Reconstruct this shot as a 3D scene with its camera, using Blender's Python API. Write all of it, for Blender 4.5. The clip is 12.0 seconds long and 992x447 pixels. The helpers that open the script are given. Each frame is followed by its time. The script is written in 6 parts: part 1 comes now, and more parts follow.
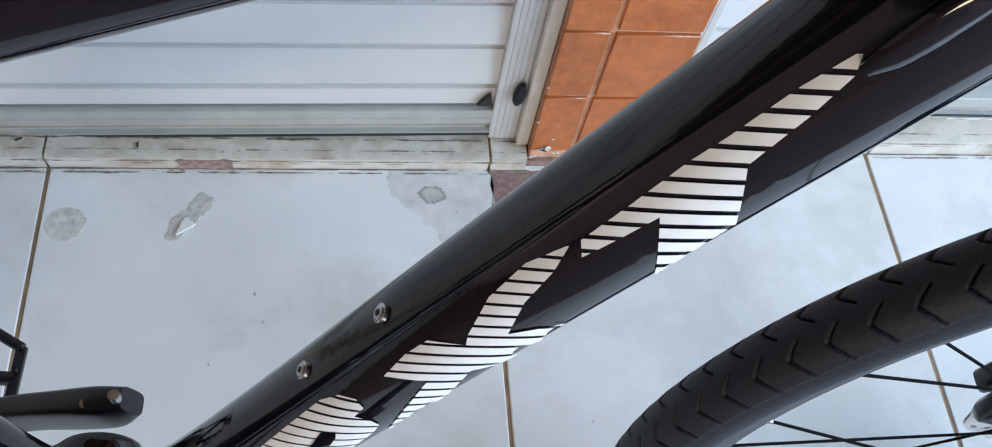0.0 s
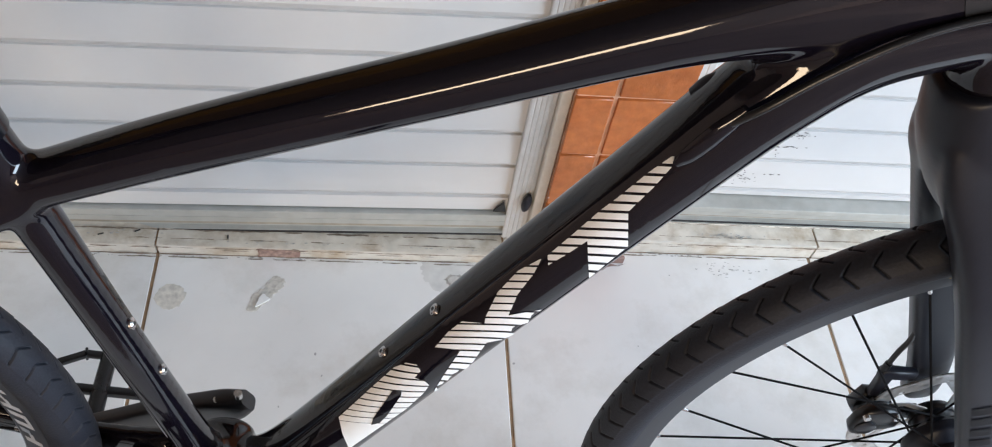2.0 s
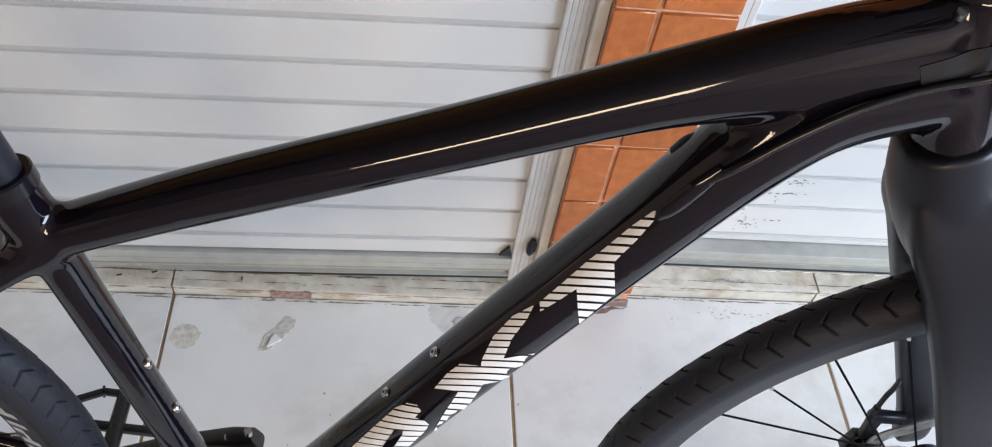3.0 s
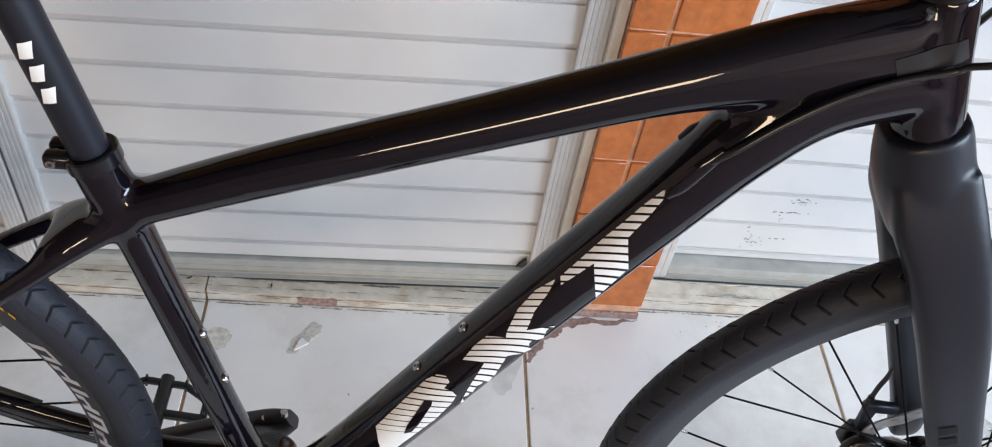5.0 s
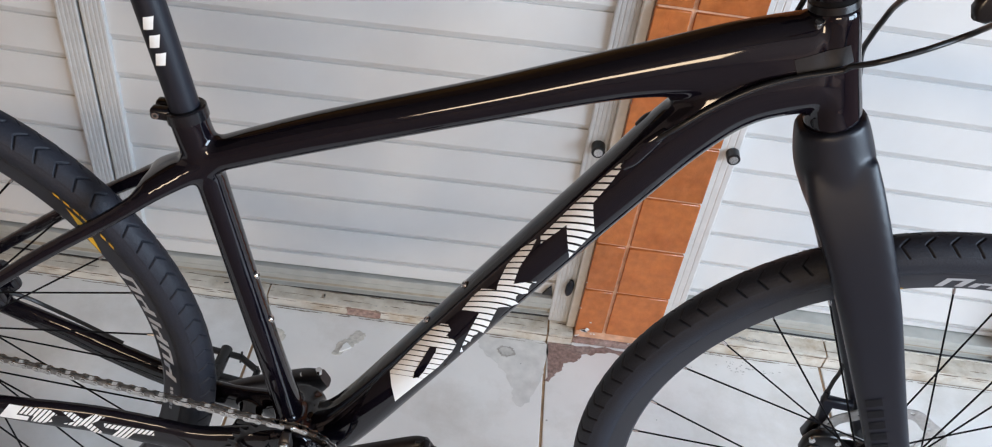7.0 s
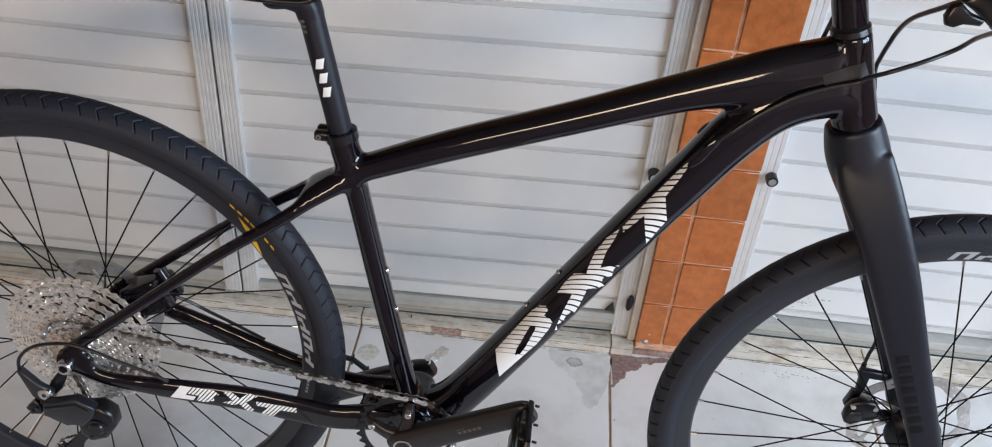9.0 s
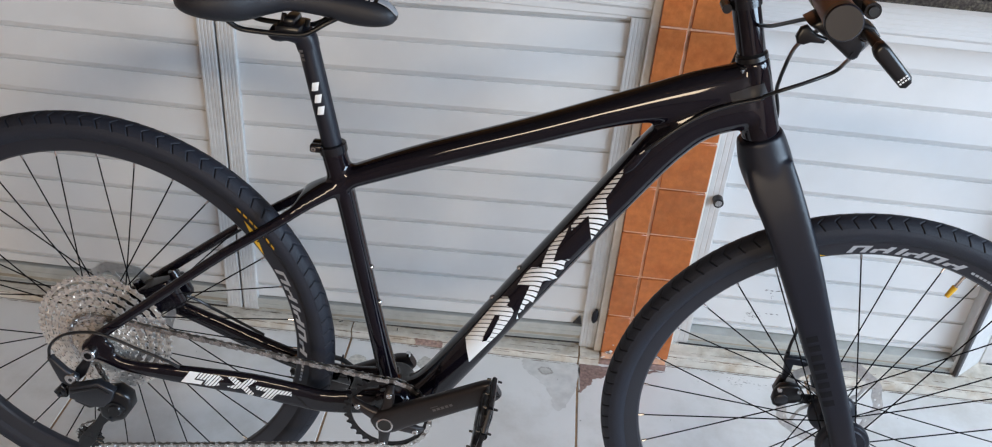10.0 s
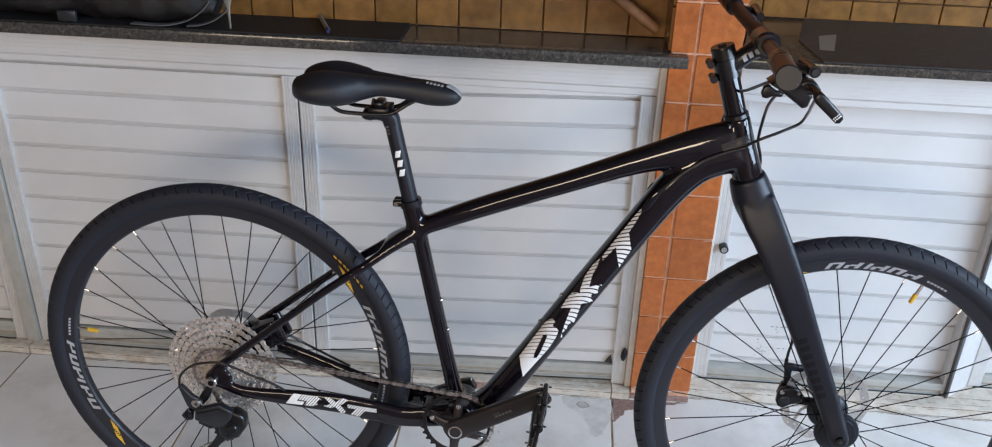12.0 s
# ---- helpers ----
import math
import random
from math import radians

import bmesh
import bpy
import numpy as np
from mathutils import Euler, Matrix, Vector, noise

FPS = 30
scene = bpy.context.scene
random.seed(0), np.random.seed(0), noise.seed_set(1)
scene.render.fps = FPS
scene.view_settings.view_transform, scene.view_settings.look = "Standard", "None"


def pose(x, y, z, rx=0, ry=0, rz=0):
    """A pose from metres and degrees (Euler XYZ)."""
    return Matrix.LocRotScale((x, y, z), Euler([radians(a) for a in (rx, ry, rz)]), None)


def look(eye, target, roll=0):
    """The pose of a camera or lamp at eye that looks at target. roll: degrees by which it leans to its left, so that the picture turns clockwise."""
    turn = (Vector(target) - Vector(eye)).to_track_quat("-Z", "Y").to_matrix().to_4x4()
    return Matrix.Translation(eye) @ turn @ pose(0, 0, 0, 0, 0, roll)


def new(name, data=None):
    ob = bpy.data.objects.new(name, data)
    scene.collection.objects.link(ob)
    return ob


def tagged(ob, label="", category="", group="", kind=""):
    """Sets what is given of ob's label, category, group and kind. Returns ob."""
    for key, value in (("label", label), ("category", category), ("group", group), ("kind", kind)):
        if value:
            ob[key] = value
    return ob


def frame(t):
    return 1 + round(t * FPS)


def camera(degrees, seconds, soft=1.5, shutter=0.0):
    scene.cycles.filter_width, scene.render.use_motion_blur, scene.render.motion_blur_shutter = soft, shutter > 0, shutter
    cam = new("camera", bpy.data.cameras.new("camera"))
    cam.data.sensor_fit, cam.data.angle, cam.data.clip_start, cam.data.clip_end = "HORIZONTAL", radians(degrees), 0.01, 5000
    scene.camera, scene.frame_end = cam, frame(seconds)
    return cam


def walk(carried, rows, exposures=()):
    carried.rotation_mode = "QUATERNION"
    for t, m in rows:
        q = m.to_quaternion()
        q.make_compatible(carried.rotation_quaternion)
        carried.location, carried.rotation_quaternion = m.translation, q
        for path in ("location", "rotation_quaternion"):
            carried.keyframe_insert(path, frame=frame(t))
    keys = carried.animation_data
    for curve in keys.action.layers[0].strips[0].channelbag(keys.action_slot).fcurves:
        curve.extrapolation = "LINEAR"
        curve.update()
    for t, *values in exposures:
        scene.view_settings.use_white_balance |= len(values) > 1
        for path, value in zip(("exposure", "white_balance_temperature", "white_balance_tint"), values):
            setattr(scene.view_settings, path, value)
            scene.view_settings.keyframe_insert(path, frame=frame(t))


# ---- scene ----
cam = camera(57.0, 12.0, soft=1.1)
PATH = [
    (0, (0.126, 0.028, 0.893), (0.431, 1.002, -0.827), 14.9),
    (0.5, (0.127, -0.01, 0.949), (0.429, 1.029, -0.733), 14.1),
    (1, (0.113, -0.063, 1.002), (0.416, 1.031, -0.644), 13.9),
    (1.5, (0.1, -0.118, 1.062), (0.39, 1.059, -0.529), 12.7),
    (2, (0.091, -0.16, 1.09), (0.359, 1.049, -0.48), 11.9),
    (2.5, (0.1, -0.169, 1.112), (0.35, 1.084, -0.426), 11.1),
    (3, (0.099, -0.178, 1.124), (0.331, 1.1, -0.397), 10.5),
    (3.2, (0.097, -0.183, 1.13), (0.329, 1.093, -0.393), 10.4),
    (4.8, (0.085, -0.242, 1.146), (0.291, 1.105, -0.318), 9.9),
    (5, (0.081, -0.258, 1.147), (0.287, 1.091, -0.314), 10.1),
    (5.5, (0.102, -0.313, 1.165), (0.296, 1.095, -0.242), 11.0),
    (6, (0.136, -0.405, 1.186), (0.274, 1.07, -0.157), 10.4),
    (6.5, (0.153, -0.459, 1.185), (0.244, 1.032, -0.145), 10.1),
    (7, (0.15, -0.457, 1.19), (0.171, 1.044, -0.131), 8.4),
    (7.2, (0.146, -0.457, 1.19), (0.147, 1.049, -0.126), 7.9),
    (8.8, (0.09, -0.631, 1.243), (0.036, 0.944, 0.011), 5.3),
    (9, (0.089, -0.674, 1.254), (0.027, 0.919, 0.046), 5.1),
    (9.5, (0.105, -0.76, 1.283), (0.034, 0.881, 0.142), 4.9),
    (10, (0.142, -0.864, 1.303), (0.074, 0.803, 0.201), 5.0),
    (10.5, (0.146, -0.96, 1.326), (0.053, 0.742, 0.28), 4.1),
    (11, (0.122, -1.053, 1.362), (0.01, 0.66, 0.335), 3.1),
    (11.5, (0.123, -1.131, 1.382), (-0.008, 0.63, 0.442), 2.2),
    (12, (0.116, -1.188, 1.378), (-0.01, 0.587, 0.464), 1.9),
]
walk(cam, [(t, look(eye, target, roll)) for t, eye, target, roll in PATH], [(0.0, 0.26, 5600, 8), (0.5, 0.27, 6200, 13), (1.0, 0.28, 6500, 15), (2.0, 0.28, 6300, 13), (4.0, 0.24, 6300, 14), (6.5, 0.15, 6320, 14), (9.0, 0.03, 6260, 14), (10.0, -0.01, 6050, 12), (11.0, -0.03, 5900, 12), (12.0, -0.02, 5950, 13)])

# ---------------------------------------------------------------- light
world = bpy.data.worlds.new("sky")
scene.world = world
world.use_nodes = True
wn = world.node_tree.nodes
wl = world.node_tree.links
sky = wn.new("ShaderNodeTexSky")
sky.sky_type = "NISHITA"
sky.sun_disc = False
sky.sun_elevation = radians(38)
sky.sun_rotation = radians(130)
sky.air_density, sky.dust_density, sky.ozone_density = 1.2, 3.0, 1.0
wn["Background"].inputs["Strength"].default_value = 0.15
wl.new(sky.outputs["Color"], wn["Background"].inputs["Color"])

sun = new("sun", bpy.data.lights.new("sun", "SUN"))
sun.data.energy = 3.0
sun.data.angle = radians(2)
sun.data.color = (1.0, 0.95, 0.88)
sun.matrix_world = look((5.0, 4.2, 5.2), (0, 0, 0))

OPEN_F = (-1.62, 0.48, 1.14, 1.68)      # added front opening, unseen: x from, x to, z from, z to
OPEN_R = (-3.6, 0.0, 0.95, 2.44)       # added side opening, unseen: y from, y to, z from, z to


def daylight(name, size_x, size_y, watts, color, at, target):
    """An area lamp added in an unseen opening to stand for the sky's light."""
    la = bpy.data.lights.new(name, "AREA")
    la.shape, la.size, la.size_y, la.energy, la.color = "RECTANGLE", size_x, size_y, watts, color
    ob = new(name, la)
    ob.matrix_world = look(at, target)
    return ob


daylight("added_front_light", OPEN_F[1] - OPEN_F[0], OPEN_F[3] - OPEN_F[2], 72, (1.0, 0.77, 0.50),
         ((OPEN_F[0] + OPEN_F[1]) / 2, -4.3, (OPEN_F[2] + OPEN_F[3]) / 2), ((OPEN_F[0] + OPEN_F[1]) / 2, 0, (OPEN_F[2] + OPEN_F[3]) / 2))
daylight("added_side_light", OPEN_R[1] - OPEN_R[0], OPEN_R[3] - OPEN_R[2], 262, (0.64, 0.835, 1.0),
         (3.6, (OPEN_R[0] + OPEN_R[1]) / 2, (OPEN_R[2] + OPEN_R[3]) / 2), (0, (OPEN_R[0] + OPEN_R[1]) / 2, (OPEN_R[2] + OPEN_R[3]) / 2))


# ---------------------------------------------------------------- materials
def mat(name, color, rough=0.5, metal=0.0, grain=40.0, vary=0.12, stain=3.0, stain_amt=0.1, bump=0.0, coat=0.0,
        spec=0.5, per_object=0.0, stain_color=None, relief=0.0):
    m = bpy.data.materials.new(name)
    m.use_nodes = True
    n, l = m.node_tree.nodes, m.node_tree.links
    b = n["Principled BSDF"]
    b.inputs["Metallic"].default_value = metal
    b.inputs["Specular IOR Level"].default_value = spec
    b.inputs["Coat Weight"].default_value = coat
    b.inputs["Coat Roughness"].default_value = 0.04
    co = n.new("ShaderNodeTexCoord")
    info = n.new("ShaderNodeObjectInfo")
    shift = n.new("ShaderNodeVectorMath")
    shift.operation = "MULTIPLY_ADD"
    shift.inputs[1].default_value = (7.3, 3.1, 5.7)
    l.new(info.outputs["Random"], shift.inputs[0])
    l.new(co.outputs["Object"], shift.inputs[2])
    fine = n.new("ShaderNodeTexNoise")
    fine.inputs["Scale"].default_value = grain
    fine.inputs["Detail"].default_value = 6
    big = n.new("ShaderNodeTexNoise")
    big.inputs["Scale"].default_value = stain
    big.inputs["Detail"].default_value = 8
    big.inputs["Roughness"].default_value = 0.65
    l.new(shift.outputs[0], fine.inputs["Vector"])
    l.new(shift.outputs[0], big.inputs["Vector"])
    r1 = n.new("ShaderNodeMapRange")
    r1.inputs["From Min"].default_value, r1.inputs["From Max"].default_value = 0.3, 0.7
    r1.inputs["To Min"].default_value, r1.inputs["To Max"].default_value = 1 - vary, 1 + vary
    l.new(fine.outputs["Fac"], r1.inputs["Value"])
    rp = n.new("ShaderNodeMapRange")
    rp.inputs["To Min"].default_value, rp.inputs["To Max"].default_value = 1 - per_object, 1 + per_object
    l.new(info.outputs["Random"], rp.inputs["Value"])
    mul = n.new("ShaderNodeMath")
    mul.operation = "MULTIPLY"
    l.new(r1.outputs[0], mul.inputs[0])
    l.new(rp.outputs[0], mul.inputs[1])
    r2 = n.new("ShaderNodeMapRange")
    r2.inputs["From Min"].default_value, r2.inputs["From Max"].default_value = 0.48, 0.72
    r2.inputs["To Max"].default_value = stain_amt
    l.new(big.outputs["Fac"], r2.inputs["Value"])
    mix = n.new("ShaderNodeMix")
    mix.data_type = "RGBA"
    mix.inputs[6].default_value = (*color, 1)
    sc = stain_color or tuple(c * 0.45 for c in color)
    mix.inputs[7].default_value = (*sc, 1)
    l.new(r2.outputs[0], mix.inputs[0])
    sc_n = n.new("ShaderNodeVectorMath")
    sc_n.operation = "SCALE"
    l.new(mix.outputs[2], sc_n.inputs[0])
    l.new(mul.outputs[0], sc_n.inputs["Scale"])
    l.new(sc_n.outputs[0], b.inputs["Base Color"])
    r3 = n.new("ShaderNodeMapRange")
    r3.inputs["To Min"].default_value, r3.inputs["To Max"].default_value = rough * 0.85, min(1, rough * 1.15)
    l.new(big.outputs["Fac"], r3.inputs["Value"])
    l.new(r3.outputs[0], b.inputs["Roughness"])
    if bump:
        bp = n.new("ShaderNodeBump")
        bp.inputs["Strength"].default_value = bump
        bp.inputs["Distance"].default_value = 0.002
        l.new(fine.outputs["Fac"], bp.inputs["Height"])
        l.new(bp.outputs[0], b.inputs["Normal"])
        if relief:
            wave = n.new("ShaderNodeBump")
            wave.inputs["Strength"].default_value = relief
            wave.inputs["Distance"].default_value = 0.006
            l.new(big.outputs["Fac"], wave.inputs["Height"])
            l.new(wave.outputs[0], bp.inputs["Normal"])
    return m


M = {
    "gloss_black": mat("gloss_black_lacquer", (0.0046, 0.0036, 0.0064), 0.06, vary=0.03, stain_amt=0.02),
    "matte_black": mat("matte_black_paint", (0.0080, 0.0092, 0.0155), 0.40, spec=0.34, vary=0.06, stain=9, stain_amt=0.15, grain=900, bump=0.04),
    "black_part": mat("black_anodised", (0.0060, 0.0060, 0.0072), 0.28, spec=0.42, vary=0.1, grain=300, bump=0.03),
    "crank_grey": mat("dark_grey_anodised", (0.030, 0.0265, 0.0275), 0.32, metal=0.35, vary=0.08, grain=400),
    "rubber": mat("tyre_rubber", (0.0150, 0.0168, 0.0250), 0.58, spec=0.30, vary=0.15, grain=500, stain=14, stain_amt=0.35, stain_color=(0.02, 0.02, 0.02), bump=0.2),
    "rim": mat("rim_black", (0.0155, 0.0165, 0.0230), 0.36, vary=0.06),
    "steel": mat("stainless_steel", (0.62, 0.61, 0.6), 0.26, metal=1.0, vary=0.08, grain=600),
    "rotor": mat("brushed_disc_steel", (0.68, 0.67, 0.66), 0.30, metal=0.72, vary=0.1, grain=200, stain=40, stain_amt=0.3),
    "nickel": mat("nickel_steel", (0.82, 0.77, 0.71), 0.26, metal=0.72, vary=0.15, grain=300, stain=30, stain_amt=0.6),
    "chain": mat("chain_nickel", (0.66, 0.65, 0.63), 0.22, metal=1.0, vary=0.2, grain=400, stain=60, stain_amt=0.6),
    "chain_inner": mat("chain_dark_steel", (0.34, 0.32, 0.30), 0.30, metal=1.0, vary=0.2, grain=400, stain=60, stain_amt=0.6),
    "spoke": mat("black_spoke_steel", (0.008, 0.008, 0.009), 0.8, vary=0.05, spec=0.05),
    "white": mat("white_decal", (0.80, 0.80, 0.79), 0.4, vary=0.03, stain_amt=0.05),
    "rim_white": mat("grey_white_print", (0.36, 0.37, 0.39), 0.5, vary=0.04),
    "grey_print": mat("dark_grey_print", (0.11, 0.105, 0.105), 0.45, vary=0.04),
    "dim_print": mat("black_relief_print", (0.0038, 0.0042, 0.0065), 0.5, spec=0.22, vary=0.04),
    "yellow": mat("yellow_print", (0.72, 0.42, 0.02), 0.5, vary=0.05),
    "brown_grip": mat("brown_grip_rubber", (0.13, 0.052, 0.026), 0.5, vary=0.12, grain=600, bump=0.15),
    "saddle": mat("black_saddle_vinyl", (0.0085, 0.0095, 0.0140), 0.5, vary=0.1, grain=1200, bump=0.2),
    "slat": mat("white_lacquered_aluminium", (0.625, 0.625, 0.625), 0.42, vary=0.02, grain=15, stain=4.0, stain_amt=0.20, stain_color=(0.52, 0.50, 0.47), per_object=0.025, bump=0.03),
    "alu": mat("grey_aluminium_profile", (0.585, 0.585, 0.58), 0.42, metal=0.12, vary=0.05, grain=60, stain=6, stain_amt=0.25),
    "shaded_alu": mat("shade_dark_aluminium", (0.17, 0.17, 0.18), 0.5, metal=0.5, vary=0.08, grain=60, stain=8, stain_amt=0.4),
    "cream": mat("cream_painted_trim", (0.70, 0.67, 0.61), 0.5, vary=0.06, grain=70, stain=7, stain_amt=0.4, stain_color=(0.3, 0.24, 0.17), bump=0.1),
    "floor_tile": mat("white_porcelain_tile", (0.79, 0.775, 0.755), 0.4, vary=0.035, grain=11, stain=6.5, stain_amt=0.62, stain_color=(0.545, 0.51, 0.455), per_object=0.02),
    "floor_grout": mat("brown_grout", (0.33, 0.22, 0.13), 0.85, vary=0.25, grain=60, stain=5, stain_amt=0.5, bump=0.3),
    "sill": mat("dirty_cream_marble", (0.63, 0.60, 0.54), 0.5, vary=0.1, grain=40, stain=19, stain_amt=0.95, stain_color=(0.42, 0.33, 0.23), bump=0.15, per_object=0.04),
    "sill_tread": mat("grimy_marble_tread", (0.60, 0.555, 0.48), 0.55, vary=0.12, grain=45, stain=20, stain_amt=0.85, stain_color=(0.34, 0.265, 0.18), bump=0.2, per_object=0.06),
    "orange": mat("orange_glazed_tile", (0.455, 0.138, 0.036), 0.24, vary=0.16, grain=70, stain=17, stain_amt=0.8, stain_color=(0.38, 0.095, 0.022), per_object=0.09, bump=0.2, relief=0.45),
    "orange_grout": mat("pink_orange_grout", (0.62, 0.34, 0.205), 0.85, vary=0.2, grain=70, stain=16, stain_amt=0.7, stain_color=(0.70, 0.52, 0.42), bump=0.3),
    "gold": mat("ochre_glazed_tile", (0.20, 0.098, 0.024), 0.30, vary=0.28, grain=34, stain=14, stain_amt=0.6, stain_color=(0.11, 0.045, 0.010), per_object=0.14, bump=0.35),
    "gold_grout": mat("dark_brown_grout", (0.10, 0.05, 0.02), 0.85, vary=0.2, grain=60),
    "granite": mat("dark_grey_granite", (0.048, 0.044, 0.041), 0.16, vary=0.5, grain=230, stain=90, stain_amt=0.6, stain_color=(0.17, 0.155, 0.115)),
    "mat_black": mat("black_counter_mat", (0.006, 0.006, 0.007), 0.65, vary=0.2, grain=90, stain=20, stain_amt=0.4, stain_color=(0.03, 0.03, 0.035)),
    "plaster": mat("bare_grey_cement", (0.68, 0.665, 0.64), 0.8, vary=0.12, grain=45, stain=16, stain_amt=0.6, stain_color=(0.70, 0.68, 0.64), bump=0.2),
    "primer": mat("dark_red_primer", (0.27, 0.175, 0.15), 0.8, vary=0.35, grain=160, stain=22, stain_amt=0.6, stain_color=(0.42, 0.33, 0.29), bump=0.3),
    "residue": mat("dried_glue_residue", (0.68, 0.64, 0.57), 0.35, vary=0.2, grain=120, stain=40, stain_amt=0.6, bump=0.4),
    "rail": mat("grimy_aluminium_rail", (0.44, 0.445, 0.42), 0.42, metal=0.15, vary=0.08, grain=40, stain=7, stain_amt=0.45, stain_color=(0.28, 0.275, 0.245)),
    "track": mat("olive_groove_shade_and_chip", (0.34, 0.31, 0.255), 0.6, vary=0.15, grain=50, stain=9, stain_amt=0.6, stain_color=(0.2, 0.165, 0.12)),
    "grime": mat("brown_grime_and_shade", (0.20, 0.155, 0.115), 0.9, vary=0.35, grain=220, stain=30, stain_amt=0.6, stain_color=(0.36, 0.30, 0.23)),
    "mildew": mat("grey_mildew", (0.44, 0.43, 0.41), 0.85, vary=0.3, grain=200),
    "film": mat("clear_tape_film", (0.62, 0.585, 0.53), 0.12, vary=0.2, grain=150, stain=60, stain_amt=0.6, bump=0.8, spec=0.8),
    "ceiling": mat("added_canopy", (0.17, 0.155, 0.145), 0.8, vary=0.05),
    "street": mat("red_brown_unseen_ground", (0.23, 0.165, 0.145), 0.85, vary=0.2, grain=6, stain=0.6, stain_amt=0.4, bump=0.2),
    "added_wall": mat("unseen_wall_plaster", (0.60, 0.43, 0.35), 0.85, vary=0.06, grain=3, stain=0.5, stain_amt=0.3),
    "wood": mat("worn_wood", (0.26, 0.13, 0.06), 0.6, vary=0.3, grain=30, stain=8, stain_amt=0.4),
    "bag": mat("black_nylon", (0.007, 0.0065, 0.007), 0.6, vary=0.2, grain=300, bump=0.3),
    "scuff": mat("dark_scuff", (0.16, 0.155, 0.15), 0.8, vary=0.3, grain=200),
    "film_grey": mat("clear_film_on_black", (0.013, 0.012, 0.0125), 0.32, vary=0.05),
    "clamp": mat("polished_black_alloy", (0.006, 0.006, 0.008), 0.22, vary=0.05),
    "link_grey": mat("satin_blue_grey_alloy", (0.026, 0.028, 0.034), 0.34, metal=0.3, vary=0.1, grain=300),
    "cable": mat("cable_housing", (0.010, 0.010, 0.011), 0.32, vary=0.05),
    "dark": mat("dark_gap", (0.02, 0.02, 0.02), 0.7),
    "sheet": mat("dark_mottled_sheet", (0.020, 0.019, 0.020), 0.5, vary=0.45, grain=120, stain=14, stain_amt=0.9, stain_color=(0.045, 0.040, 0.034), bump=0.1),
    "tape_grey": mat("grey_tape", (0.16, 0.155, 0.14), 0.45, vary=0.1, grain=90),
    "grey_band": mat("grey_webbing", (0.12, 0.12, 0.125), 0.5, vary=0.15, grain=300, bump=0.2),
}


# ---------------------------------------------------------------- mesh helpers
def finish(bm, sharp=38):
    bmesh.ops.recalc_face_normals(bm, faces=bm.faces)
    lim = radians(sharp)
    for f in bm.faces:
        f.smooth = True
    for e in bm.edges:
        if len(e.link_faces) == 2 and e.calc_face_angle(0) > lim:
            e.smooth = False


def to_mesh(name, bm, material, sharp=38):
    finish(bm, sharp)
    me = bpy.data.meshes.new(name)
    bm.to_mesh(me)
    bm.free()
    for x in (material if isinstance(material, (list, tuple)) else (material,)):
        me.materials.append(x)
    return me


def part(name, bm, material, parent, label="", sharp=38):
    """One mesh under a thing or a part, in the parent's space."""
    ob = new(name, to_mesh(name, bm, material, sharp))
    ob.parent = parent
    if label:
        tagged(ob, label)
    return ob


def thing(name, at, label, category, group="", kind=""):
    ob = new(name)
    ob.empty_display_size = 0.05
    ob.matrix_world = at if isinstance(at, Matrix) else Matrix.Translation(at)
    return tagged(ob, label, category, group, kind)


def solid(name, bm, material, label, category="", kind="", sharp=38):
    """A top-level thing made of one mesh."""
    ob = new(name, to_mesh(name, bm, material, sharp))
    return tagged(ob, label, category, "", kind)


def box(bm, x0, x1, y0, y1, z0, z1, bevel=0.0, seg=1):
    r = bmesh.ops.create_cube(bm, size=1.0)
    vs = r["verts"]
    for v in vs:
        v.co = Vector(((x0 + x1) / 2 + v.co.x * (x1 - x0), (y0 + y1) / 2 + v.co.y * (y1 - y0), (z0 + z1) / 2 + v.co.z * (z1 - z0)))
    if bevel:
        es = list({e for v in vs for e in v.link_edges})
        bmesh.ops.bevel(bm, geom=es, offset=bevel, segments=seg, affect="EDGES", profile=0.5)
    return bm


def boxed(x0, x1, y0, y1, z0, z1, bevel=0.0, seg=1):
    return box(bmesh.new(), x0, x1, y0, y1, z0, z1, bevel, seg)


def rod(bm, p, q, r, r2=None, seg=12, caps=True, rings=0):
    p, q = Vector(p), Vector(q)
    m = Matrix.Translation((p + q) / 2) @ (q - p).to_track_quat("Z", "Y").to_matrix().to_4x4()
    bmesh.ops.create_cone(bm, cap_ends=caps, segments=seg, radius1=r, radius2=r if r2 is None else r2, depth=(q - p).length, matrix=m)
    return bm


def spline(pts, sub=6):
    """Catmull-Rom through tuples of any length."""
    P = [np.array(p, float) for p in pts]
    P = [2 * P[0] - P[1]] + P + [2 * P[-1] - P[-2]]
    out = []
    for i in range(1, len(P) - 2):
        a, b, c, d = P[i - 1:i + 3]
        for k in range(sub):
            t = k / sub
            out.append(0.5 * (2 * b + (c - a) * t + (2 * a - 5 * b + 4 * c - d) * t * t + (3 * b - a - 3 * c + d) * t ** 3))
    out.append(P[-2])
    return out


